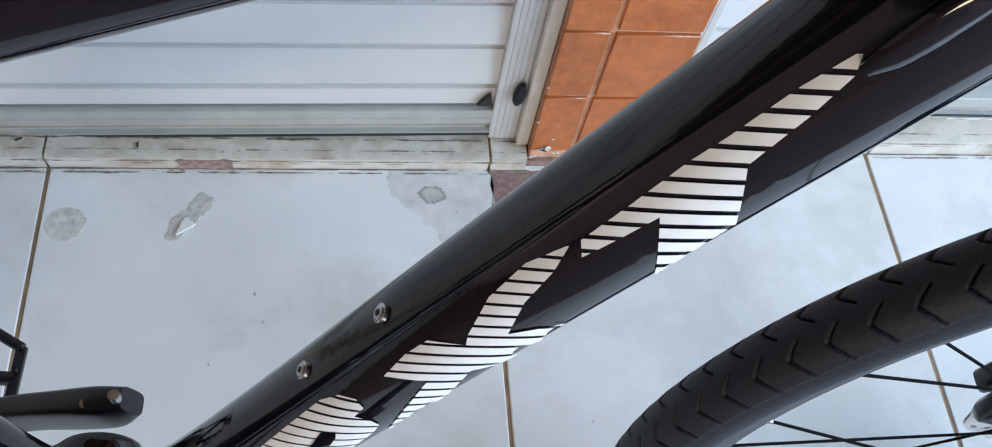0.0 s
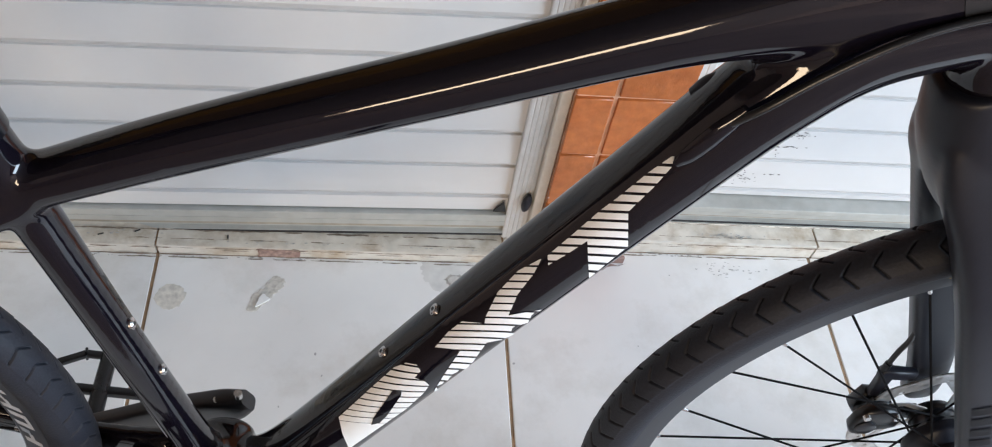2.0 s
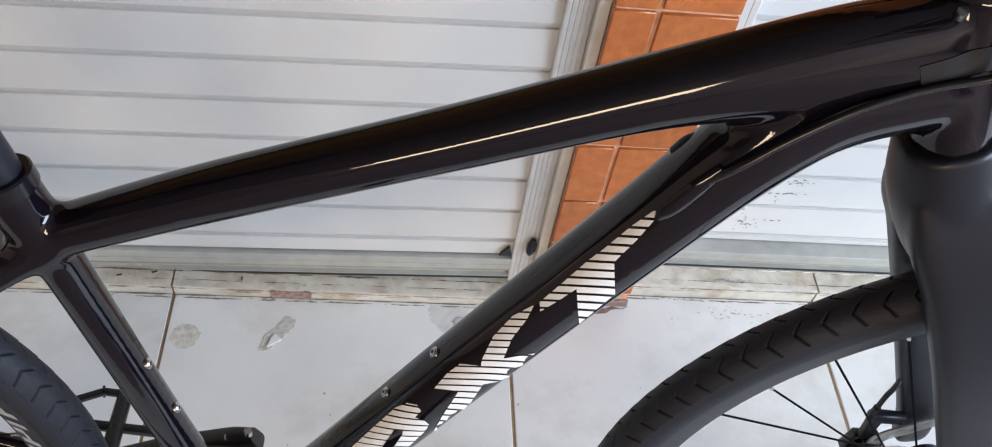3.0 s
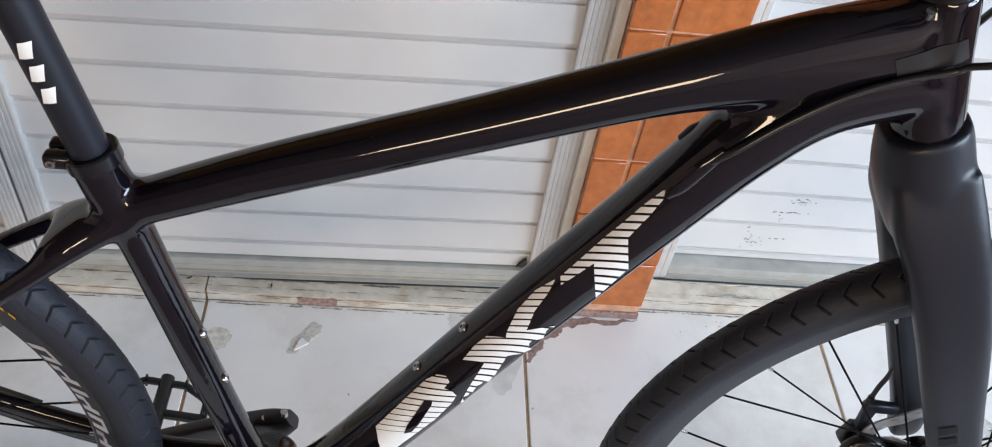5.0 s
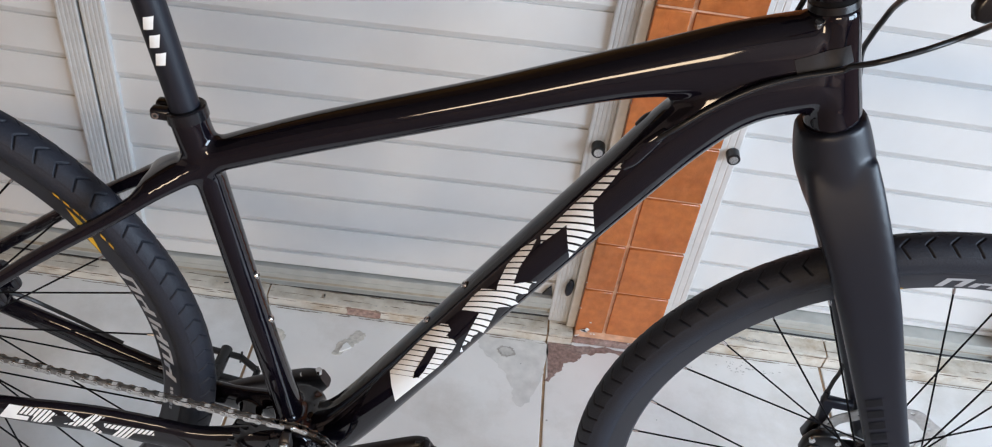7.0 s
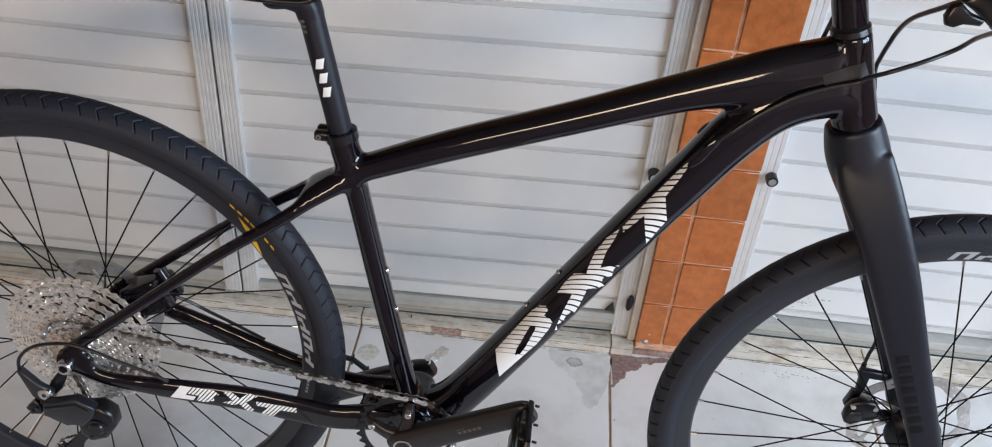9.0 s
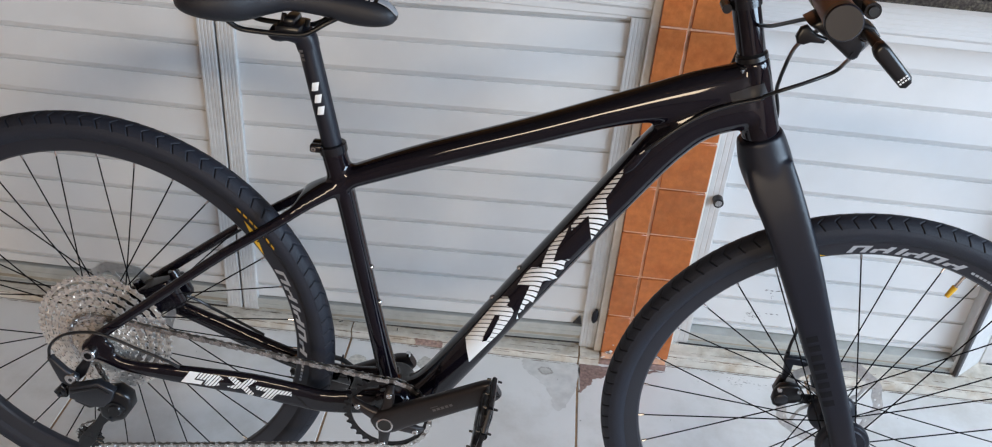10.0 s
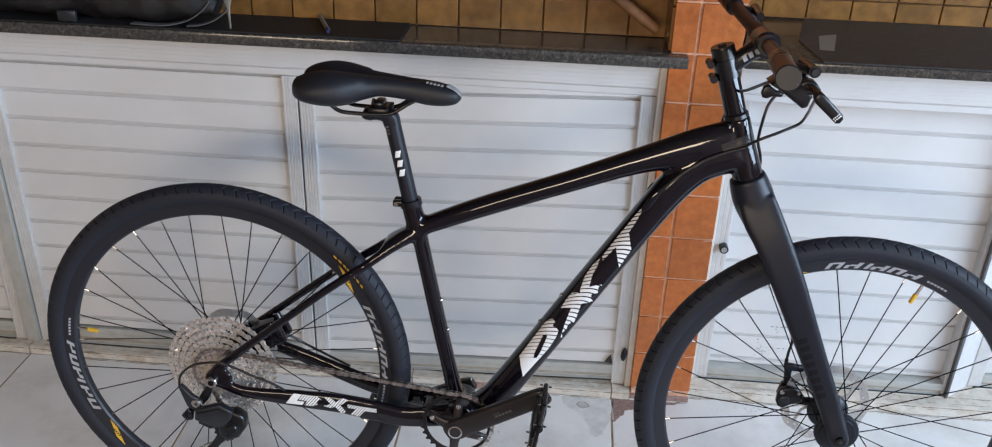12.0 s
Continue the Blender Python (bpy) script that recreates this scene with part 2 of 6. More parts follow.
def tube(bm, rows, seg=20, sub=6, power=2.0, ref=(0, 1, 0), cap=True):
    """A swept tube: rows of x, y, z, half size in the bike's plane, half size across it."""
    S = spline(rows, sub) if sub > 1 else [np.array(r, float) for r in rows]
    rings = []
    for i, s in enumerate(S):
        a, b = S[max(i - 1, 0)], S[min(i + 1, len(S) - 1)]
        T = Vector(b[:3] - a[:3]).normalized()
        Y = Vector(ref)
        side = (Y - T * Y.dot(T)).normalized()
        N = T.cross(side)
        ring = []
        for k in range(seg):
            th = 2 * math.pi * k / seg
            c, d = math.cos(th), math.sin(th)
            c = math.copysign(abs(c) ** (2 / power), c)
            d = math.copysign(abs(d) ** (2 / power), d)
            ring.append(bm.verts.new(Vector(s[:3]) + N * (c * s[3]) + side * (d * s[4])))
        rings.append(ring)
    for A, B in zip(rings, rings[1:]):
        for k in range(seg):
            bm.faces.new((A[k], A[(k + 1) % seg], B[(k + 1) % seg], B[k]))
    if cap:
        bm.faces.new(list(reversed(rings[0])))
        bm.faces.new(rings[-1])
    return bm


def cord(bm, pts, r, seg=8, sub=6):
    """A round cable through points."""
    return tube(bm, [(*p, r, r) for p in pts], seg=seg, sub=sub, ref=(0.2, 0.93, 0.3))


def lathe(bm, prof, seg=48, closed=True):
    """Turn a profile of (radius, y) about the y axis."""
    rings = []
    for r, y in prof:
        rings.append([bm.verts.new((r * math.cos(2 * math.pi * k / seg), y, r * math.sin(2 * math.pi * k / seg))) for k in range(seg)])
    n = len(rings)
    for i in range(n if closed else n - 1):
        A, B = rings[i], rings[(i + 1) % n]
        for k in range(seg):
            bm.faces.new((A[k], A[(k + 1) % seg], B[(k + 1) % seg], B[k]))
    return bm


def plate(bm, pts, y0, y1):
    """A flat outline in the x-z plane given thickness from y0 to y1."""
    A = [bm.verts.new((x, y0, z)) for x, z in pts]
    B = [bm.verts.new((x, y1, z)) for x, z in pts]
    bm.faces.new(A)
    bm.faces.new(list(reversed(B)))
    n = len(pts)
    for i in range(n):
        bm.faces.new((A[i], B[i], B[(i + 1) % n], A[(i + 1) % n]))
    return bm


def blob(bm, pts, z0, z1, wob=0.0, seed=0, sub=5):
    """A thin flat patch with a wandering outline, lying on the floor."""
    S = spline([*pts, pts[0]], sub)[:-1]
    rnd = random.Random(seed)
    top, low = [], []
    for s in S:
        dx, dy = rnd.uniform(-wob, wob), rnd.uniform(-wob, wob)
        top.append(bm.verts.new((s[0] + dx, s[1] + dy, z1)))
        low.append(bm.verts.new((s[0] + dx, s[1] + dy, z0)))
    bm.faces.new(top)
    n = len(S)
    for i in range(n):
        bm.faces.new((top[i], low[i], low[(i + 1) % n], top[(i + 1) % n]))
    return bm


def sweep_x(bm, prof, x0, x1):
    """A profile of (y, z) drawn out along x."""
    A = [bm.verts.new((x0, y, z)) for y, z in prof]
    B = [bm.verts.new((x1, y, z)) for y, z in prof]
    bm.faces.new(A)
    bm.faces.new(list(reversed(B)))
    n = len(prof)
    for i in range(n):
        bm.faces.new((A[i], B[i], B[(i + 1) % n], A[(i + 1) % n]))
    return bm


def sweep_z(bm, prof, z0, z1):
    """A profile of (x, y) drawn out along z."""
    A = [bm.verts.new((x, y, z0)) for x, y in prof]
    B = [bm.verts.new((x, y, z1)) for x, y in prof]
    bm.faces.new(A)
    bm.faces.new(list(reversed(B)))
    n = len(prof)
    for i in range(n):
        bm.faces.new((A[i], B[i], B[(i + 1) % n], A[(i + 1) % n]))
    return bm


def slab(ring, y0, y1, bevel=0.003):
    """A flat forged piece with rounded edges."""
    bm = bmesh.new()
    plate(bm, ring, y0, y1)
    bmesh.ops.recalc_face_normals(bm, faces=bm.faces)
    bmesh.ops.bevel(bm, geom=[e for e in bm.edges if abs(e.verts[0].co.y - e.verts[1].co.y) < 1e-5], offset=bevel, segments=3, affect="EDGES", profile=0.5)
    return bm


# ---------------------------------------------------------------- large structure
TILE = 0.4855
FLOOR_R = 0.634              # foot of the sill beyond the pillar
FLOOR_END = 0.606            # foot of the sill
SHUT = 0.635                 # front of the shutters
PIL0, PIL1, PIL_Y = 0.325, 0.466, 0.612
COUNTER = 0.8625
COUNTER_L = 0.8590

# unseen ground past the tiles, coloured for its reflection in the tubes
solid("ground", boxed(-200, 200, -200, 200, -0.30, -0.14), M["street"], "unseen ground added past the tiles, red-brown for the frame's reflections", "ground", "structure")
floor = solid("floor", boxed(-3.12, 3.18, -0.372, 1.2, -0.14, -0.0015), M["floor_grout"], "porch floor bed with brown grout", "floor", "structure")
# unseen walls added here, near-black for the shade behind the doors
solid("wall_cabinet_left", boxed(-3.1, 0.40, 0.70, 0.72, -0.001, 0.838), M["dark"], "unseen black wall added behind the shutters to keep their gaps dark", "wall", "structure")
solid("wall_cabinet_right", boxed(0.401, 3.2, 0.80, 0.82, -0.001, 0.838), M["dark"], "unseen black wall added behind the deeper shutters to keep their gaps dark", "wall", "structure")
solid("wall_back_left", boxed(-3.1, 0.335, 0.726, 0.85, COUNTER_L + 0.0005, 2.45), M["gold_grout"], "ochre tiled wall above the counter", "wall", "structure")
solid("wall_back_right", boxed(0.456, 3.2, 0.936, 1.05, COUNTER + 0.0005, 2.45), M["gold_grout"], "ochre tiled wall above the counter", "wall", "structure")
# unseen slab added to block the sky, dark in the tubes' reflections
solid("ceiling", boxed(-4.7, 3.7, -4.4, 1.2, 2.45, 2.57), M["ceiling"], "unseen dark slab added over the porch to keep out the sky", "ceiling", "structure")
# unseen plain walls added round the porch, their front and side openings set for the light
bm = boxed(-4.5, OPEN_F[0], -4.4, -4.2, -0.14, 2.449)
box(bm, OPEN_F[1], 3.5, -4.4, -4.2, -0.14, 2.449)
box(bm, OPEN_F[0] + 0.001, OPEN_F[1] - 0.001, -4.4, -4.2, -0.14, OPEN_F[2])
box(bm, OPEN_F[0] + 0.001, OPEN_F[1] - 0.001, -4.4, -4.2, OPEN_F[3], 2.449)
solid("wall_front", bm, M["added_wall"], "unseen plaster wall added in front, its opening shaped for the light", "wall", "structure")
solid("wall_left", boxed(-4.7, -4.501, -4.4, 1.2, -0.14, 2.449), M["added_wall"], "unseen side wall added round the porch", "wall", "structure")
bm = boxed(3.501, 3.7, -4.4, OPEN_R[0], -0.14, 2.449)
box(bm, 3.501, 3.7, OPEN_R[1], 1.2, -0.14, 2.449)
box(bm, 3.501, 3.7, OPEN_R[0] + 0.001, OPEN_R[1] - 0.001, -0.14, OPEN_R[2])
solid("wall_right", bm, M["added_wall"], "unseen side wall added with an opening shaped for the light", "wall", "structure")
pillar = solid("pillar", boxed(PIL0 + 0.002, PIL1 - 0.002, PIL_Y + 0.004, 1.0, -0.001, 2.45, 0.002), M["orange_grout"], "pillar clad in orange glazed tiles with pale grout", "pillar", "structure")

# ---------------------------------------------------------------- shutters under the counter
PITCH = 0.0655


def shutter_door(x0, x1, z_slat, lock_x=None, label="", y_door=SHUT, pitch=PITCH, lock_z=0.406, deep=0.0, end=0.032, grooves=4, low_rail=1.0, sag=0.0):
    """A white aluminium shutter door with grooved stiles, rails and slats; deep sets the slats back, end is the last stile's width, sag the slope of slats and rails."""
    z0, z1 = (0.0245 if y_door == SHUT else 0.0325), 0.757
    d = thing("shutter_door", (x0, y_door, z0), label or "closed white aluminium shutter door with horizontal slats", "shutter door", "shutter doors")
    w, st = x1 - x0, 0.032

    def stile(a, st):
        prof = [(a, 0.03 + deep), (a, 0.001), (a + 0.002, 0.0)]
        for k in range(1, grooves + 1):
            g = a + st * k / (grooves + 1)
            prof += [(g - 0.0012, 0.0), (g, 0.0009), (g + 0.0012, 0.0)]
        prof += [(a + st - 0.002, 0.0), (a + st, 0.001), (a + st, 0.03 + deep)]
        part("stile", sweep_z(bmesh.new(), prof, 0.0, z1 - z0), M["alu"], d, sharp=20)

    stile(0.0, st)
    stile(w - end, end)
    rail = [(0.03, 0.0), (-0.002, 0.0), (-0.003, 0.001), (-0.002, 0.004), (0.005, 0.005), (0.006, 0.0175), (0.001, 0.0190), (0.0, 0.0200), (0.0, 0.0312), (0.0012, 0.0320), (0.0, 0.0328), (0.0, 0.0465), (0.001, 0.0475), (0.03 + deep, 0.0475)]
    part("bottom_rail", sweep_x(bmesh.new(), [(y, z * low_rail) for y, z in rail], st, w - end), M["rail"], d, sharp=20)
    # olive strip whose colour carries the shade in the recess
    groove = [(0.0062, 0.0052), (0.0052, 0.0054), (0.0050, 0.0170), (0.0062, 0.0172)]
    part("rail_groove", sweep_x(bmesh.new(), [(y, z * low_rail) for y, z in groove], st, w - end), M["track"], d, "groove along the rail, its shade put into an olive colour", 20)
    # dark strip drawn as the shade below the rail
    part("rail_seal", sweep_x(bmesh.new(), [(-0.0022, -0.0012), (-0.0036, -0.0008), (-0.0040, 0.0018), (-0.0028, 0.0028)], st * 0.4, w - end), M["dark"], d, "dark strip painting the shade under the rail", 20)
    # solid dark strip stands for the gap's shade
    if not deep:
        part("rail_gap", sweep_x(bmesh.new(), [(y, z * low_rail) for y, z in ((0.024, 0.0470), (0.012, 0.0470), (0.012, 0.0520), (0.024, 0.0520))], st, w - end), M["dark"], d, "dark strip painting the shaded gap above the rail", 20)
    foot = 0.0512 * low_rail
    if sag:
        z1 += 0.014
    sl = [(0.026, 0.0), (0.0138, 0.0), (0.0080, 0.0098), (0.0066, 0.0118), (0.0072, 0.0150), (0.0098, pitch), (0.026, pitch)]
    me = to_mesh("slat", sweep_x(bmesh.new(), sl, st - 0.001, w - end + 0.001), M["slat"], 24)
    zs = z_slat
    while zs > z0 + foot - 0.001:
        zs -= pitch
    while zs < z1 - 0.004:
        low, top = max(zs - z0, foot), min(zs + pitch, z1) - z0
        if top - low > pitch - 0.001:
            ob = new("slat", me)
            ob.location = (0, 0, low)
        else:
            lip = 0.0098 if zs - z0 > foot else 0.0
            prof = [(0.022, low), (0.0195 if lip else 0.0085, low), (0.0070, low + lip), (0.0085, top), (0.022, top)]
            if not lip:
                prof.pop(2)
            ob = new("slat", to_mesh("slat", sweep_x(bmesh.new(), prof, st - 0.001, w - end + 0.001), M["slat"], 20))
        ob.location.y = deep
        ob.parent = d
        zs += pitch
    for me in {ob.data for ob in d.children if sag and ob.name.split(".")[0] != "stile"}:
        for v in me.vertices:
            v.co.z += sag * (v.co.x - 0.38)
    if lock_x is not None:
        bm = bmesh.new()
        rod(bm, (lock_x - x0, 0.004, lock_z - z0), (lock_x - x0, -0.016, lock_z - z0), 0.0105, 0.0100, 24)
        lk = part("lock", bm, M["black_part"], d, "round black cabinet lock")
        bm = bmesh.new()
        rod(bm, (lock_x - x0, -0.015, lock_z - z0), (lock_x - x0, -0.0175, lock_z - z0), 0.0072, 0.0066, 20)
        part("lock_face", bm, M["steel"], lk, "bright steel lock face")
    return d


near_door = shutter_door(-0.446, 0.311, 0.6683, 0.297, "closed, slightly sagging white shutter door beside the orange pillar", pitch=0.0637, low_rail=0.86, sag=0.032)
shutter_door(-1.155, -0.450, 0.6840)
shutter_door(-1.93, -1.191, 0.690)
bm = bmesh.new()
bm.faces.new([bm.verts.new(p) for p in ((0.706, 0.006, 0.0575), (0.724, 0.006, 0.058), (0.719, 0.004, 0.080))])
r_ = bmesh.ops.extrude_face_region(bm, geom=bm.faces[:])
bmesh.ops.translate(bm, verts=[v for v in r_["geom"] if isinstance(v, bmesh.types.BMVert)], vec=(0, -0.004, 0))
part("corner_wedge", bm, M["dark"], near_door, "small black wedge in the corner of the frame")
bm = bmesh.new()
tube(bm, [(0.7475, -0.005, 0.072, 0.003, 0.003), (0.7480, -0.006, 0.080, 0.006, 0.005), (0.7490, -0.006, 0.095, 0.0065, 0.0055), (0.7500, -0.005, 0.106, 0.003, 0.003)], seg=12, sub=4)
part("rubber_buffer", bm, M["matte_black"], near_door, "black rubber buffer on the stile")
SHUT_R = 0.675                # the doors beyond the pillar stand a little deeper
right_door = shutter_door(0.481, 1.0795, 0.6810, 0.5030, "closed white slatted shutter door with scuffed lower slats", SHUT_R, 0.0674, 0.398, 0.018, 0.007, 2, 0.66)
shutter_door(1.153, 1.923, 0.720, None, "closed white shutter door set further back", 0.722, 0.0672, 0.398, 0.004, 0.032, 0, 0.66)
# the strip's shaded side is put into its dark colour
solid("trim", boxed(1.0800, 1.0860, SHUT_R - 0.012, 0.720, 0.0315, 0.757, 0.0012), M["shaded_alu"], "aluminium closing strip at the shutter's edge, coloured dark for its shade", "trim", "structure")
# slanting return between the two doors
bm = bmesh.new()
sweep_z(bm, [(1.0868, 0.666), (1.0868, 0.690), (1.146, 0.750), (1.1525, 0.745), (1.1525, 0.724)], 0.0315, 0.757)
solid("trim", bm, M["alu"], "slanting white aluminium return between two shutter doors", "trim", "structure", 20)
# dark scuffs on the lower slats
rnd = random.Random(5)
bm = bmesh.new()
for cx, cz, sx, sz, n in ((0.690, 0.201, 0.020, 0.006, 22), (0.669, 0.1775, 0.028, 0.0012, 16), (0.668, 0.156, 0.010, 0.010, 14), (0.640, 0.108, 0.018, 0.014, 20), (0.682, 0.1155, 0.012, 0.002, 6), (0.627, 0.137, 0.004, 0.003, 4)):
    for k in range(n):
        x, z = rnd.gauss(cx, sx * 0.55), rnd.gauss(cz, sz * 0.55)
        a, b, t = rnd.uniform(0.0008, 0.0032), rnd.uniform(0.0004, 0.0013), rnd.uniform(-0.4, 0.4)
        h = ((z - 0.6810) % 0.0674)
        y = SHUT_R + 0.018 + 0.0066 + 0.0032 * (h - 0.015) / 0.0518 - 0.0004
        if h < 0.016:
            continue
        bm.faces.new([bm.verts.new((x + a * math.cos(q) * math.cos(t) - b * math.sin(q) * math.sin(t) - 0.481, y - SHUT_R, z + a * math.cos(q) * math.sin(t) + b * math.sin(q) * math.cos(t) - 0.0325)) for q in (0, 0.9, 2.0, 3.1, 4.2, 5.3)])
tagged(part("scuff", bm, M["scuff"], right_door, "dark scuff specks on the lower slats"), kind="stuff")

for x0, x1, mt, name in ((0.3115, PIL0 + 0.001, "cream", "trim"), (PIL1 - 0.001, 0.4800, "cream", "trim"),
                         (-1.189, -1.157, "rail", "trim")):
    solid(name, boxed(x0, x1, (SHUT if x1 < 0.4 else SHUT_R) - 0.010, SHUT_R + 0.03, 0.0240 if x1 < 0.4 else 0.0315, 0.757 if mt == "rail" else 0.838, 0.0015), M[mt],
          "painted upright trim between shutter and pillar" if mt == "cream" else "grey aluminium post between two shutter doors", "trim", "structure")


def header(x0, x1, top):
    prof = [(0.05, 0.7575)]
    prof += [(0.004, 0.7575), (0.002, 0.760), (0.002, 0.772), (-0.004, 0.778)]
    for k in range(5):
        z = 0.783 + k * 0.009
        prof += [(-0.004, z), (-0.0034, z + 0.0012), (-0.004, z + 0.0024)]
    prof += [(-0.004, top), (0.05, top)]
    bm = sweep_x(bmesh.new(), [(SHUT + y, z) for y, z in prof], x0, x1)
    return solid("header_panel", bm, M["slat"], "white ribbed aluminium header above the shutters", "trim", "structure", 20)


header(-3.05, 0.3110, 0.8345)
header(0.4750, 3.1, 0.8425)

# granite counters
bm = boxed(-3.1, 0.360, 0.580, PIL_Y - 0.001, 0.8350, COUNTER_L, 0.003, 2)
box(bm, -3.1, 0.3235, PIL_Y - 0.0005, 0.7255, 0.8350, COUNTER_L - 0.0002)
solid("counter_left", bm, M["granite"], "dark grey granite counter slab above the shutters", "counter", "structure")
solid("counter_right", boxed(0.4675, 3.2, 0.580, 0.9355, 0.8430, COUNTER, 0.003, 2), M["granite"], "dark grey granite counter slab above the shutters", "counter", "structure")


def sill(x0, x1, fe, top, back):
    """One stone of the step under the shutters: a low riser with a worn nose, and its tread."""
    prof = [(fe, 0.0), (fe - 0.0005, top - 0.004), (fe - 0.002, top - 0.003), (fe - 0.002, top - 0.001), (fe + 0.0005, top), (back, top + 0.001), (back, 0.0)]
    bm = sweep_x(bmesh.new(), prof, x0 + 0.0016, x1 - 0.0016)
    bm.normal_update()
    bmesh.ops.recalc_face_normals(bm, faces=bm.faces)
    for f in bm.faces:
        f.material_index = 1 if f.normal.z > 0.8 and f.calc_area() > 0.001 else 0
    ob = new("sill_stone", to_mesh("sill_stone", bm, [M["sill"], M["sill_tread"]], 25))
    ob.parent = sill_bed
    return ob


sill_bed = solid("sill", boxed(-3.0, PIL0, FLOOR_END + 0.004, 0.692, -0.001, 0.0205), M["floor_grout"], "dirty cream marble sill under the shutters, joints brown", "sill", "structure")
part("sill_core", boxed(PIL1, 3.1, FLOOR_R + 0.004, 0.79, -0.001, 0.0285), M["floor_grout"], sill_bed)
cuts = [-0.205 + TILE * k for k in range(-5, 1)] + [0.281, PIL0]
for a, b in zip(cuts, cuts[1:]):
    sill(a, b, FLOOR_END, 0.0230, 0.69)
cuts = [PIL1, 0.770, 0.770 + TILE, 0.770 + 2 * TILE, 0.770 + 3 * TILE]
for a, b in zip(cuts, cuts[1:]):
    sill(a, b, FLOOR_R, 0.0305, 0.79)
# bead of cream sealant along the rails
for x0, x1, y, z in ((0.480, 1.0795, SHUT_R - 0.0035, 0.0300), (1.153, 3.0, 0.7185, 0.0300)):
    bm = sweep_x(bmesh.new(), [(y + 0.006, z), (y - 0.004, z), (y - 0.0035, z + 0.003), (y, z + 0.0015), (y + 0.006, z + 0.0015)], x0, x1)
    part("sealant", bm, M["cream"], sill_bed, "bead of yellowed sealant below the rails")


def grime_line(x0, x1, y, z, width, seed, up=False, cover=0.55):
    """A broken, uneven line of dirt and painted shade along x, lying flat or standing on a riser."""
    bm = bmesh.new()
    n = int((x1 - x0) / 0.0035)
    prev = None
    for k in range(n + 1):
        x = x0 + (x1 - x0) * k / n
        q = noise.noise(Vector((x * 38, seed * 7.7, 0))) + 0.6 * noise.noise(Vector((x * 150, seed * 3.1, 4))) - 0.9 * (0.55 - cover)
        h = width * max(0.0, 0.45 + 1.1 * q)
        m = 0.5 * width * noise.noise(Vector((x * 60, seed, 9)))
        row = None
        if h > width * 0.12:
            row = [bm.verts.new((x, y, z + m + c * h / 2) if up else (x, y + m + c * h / 2, z)) for c in (-1, 1)]
            if prev:
                bm.faces.new((prev[0], row[0], row[1], prev[1]))
        prev = row
    tagged(part("grime_line", bm, M["grime"], sill_bed, "uneven dark line along the sill, dirt and painted shade"), kind="stuff")


for k, (x0, x1, fe, top, back) in enumerate(((-1.9, PIL0, FLOOR_END, 0.0230, SHUT - 0.004), (PIL1, 1.7, FLOOR_R, 0.0305, SHUT_R - 0.006))):
    # this first line paints the shade under the stone's nose
    grime_line(x0, x1, fe - 0.0024, top - 0.0048, 0.0022, 3 + k, True, 0.75)
    grime_line(x0, x1, fe - 0.0024, 0.0016, 0.0020, 5 + k, True, 0.6)
    grime_line(x0, x1, fe - 0.0012, top - 0.011, 0.0014, 15 + k, True, 0.3)
    grime_line(x0, x1, fe + 0.009, top + 0.0012, 0.0018, 7 + k, False, 0.45)
    grime_line(x0, x1, back - 0.001, top + 0.0014, 0.0030, 9 + k, False, 0.6)
    grime_line(x0, x1, fe - 0.006, 0.0006, 0.0024, 11 + k, False, 0.45)
# mildew and dirt specks on sill and floor
rnd = random.Random(9)
bm = bmesh.new()
for cx, cy, z, sx, sy, n in ((0.640, 0.645, 0.0313, 0.030, 0.006, 40), (0.628, 0.603, 0.0003, 0.034, 0.014, 40), (0.605, 0.648, 0.0313, 0.02, 0.004, 20), (-0.25, 0.6225, 0.0238, 0.045, 0.005, 14),
                             (-0.05, 0.612, 0.0238, 0.05, 0.002, 14), (-0.09, 0.6015, 0.0003, 0.09, 0.0015, 26), (-0.32, 0.6015, 0.0003, 0.09, 0.0015, 20), (0.20, 0.611, 0.0238, 0.06, 0.002, 14), (0.55, 0.630, 0.0003, 0.06, 0.002, 20), (0.9, 0.630, 0.0003, 0.1, 0.002, 20), (-0.75, 0.602, 0.0003, 0.2, 0.002, 26)):
    for k in range(n):
        x, y = rnd.gauss(cx, sx * 0.6), rnd.gauss(cy, sy * 0.6)
        if z > 0.03 and y > 0.652 or (0.02 < z < 0.03 and y < 0.609) or (z < 0.01 and y > (0.604 if x < PIL0 else 0.631)):
            continue
        a, b = rnd.uniform(0.0006, 0.0030), rnd.uniform(0.0004, 0.0014)
        bm.faces.new([bm.verts.new((x + a * math.cos(q), y + b * math.sin(q), z + 0.0004)) for q in (0, 0.9, 2.0, 3.1, 4.2, 5.3)])
for f in bm.faces:
    f.normal_flip()
tagged(part("dirt_specks", bm, M["mildew"], sill_bed, "grey mildew and dirt specks along the sill"), kind="stuff")
# dark slivers lying on the sill
for k, (x, y, a, l_) in enumerate(((-0.2316, 0.626, 0.5, 0.008), (-0.279, 0.6185, 0.35, 0.008), (-0.109, 0.620, 1.7, 0.007))):
    bm = boxed(-l_ / 2, l_ / 2, -0.0010, 0.0010, 0.0, 0.0012, 0.0004)
    ob = part("sliver", bm, M["dark"], sill_bed, "small dark splinter on the sill")
    ob.matrix_local = Matrix.Translation((x, y, 0.0242)) @ Matrix.Rotation(a, 4, "Z")

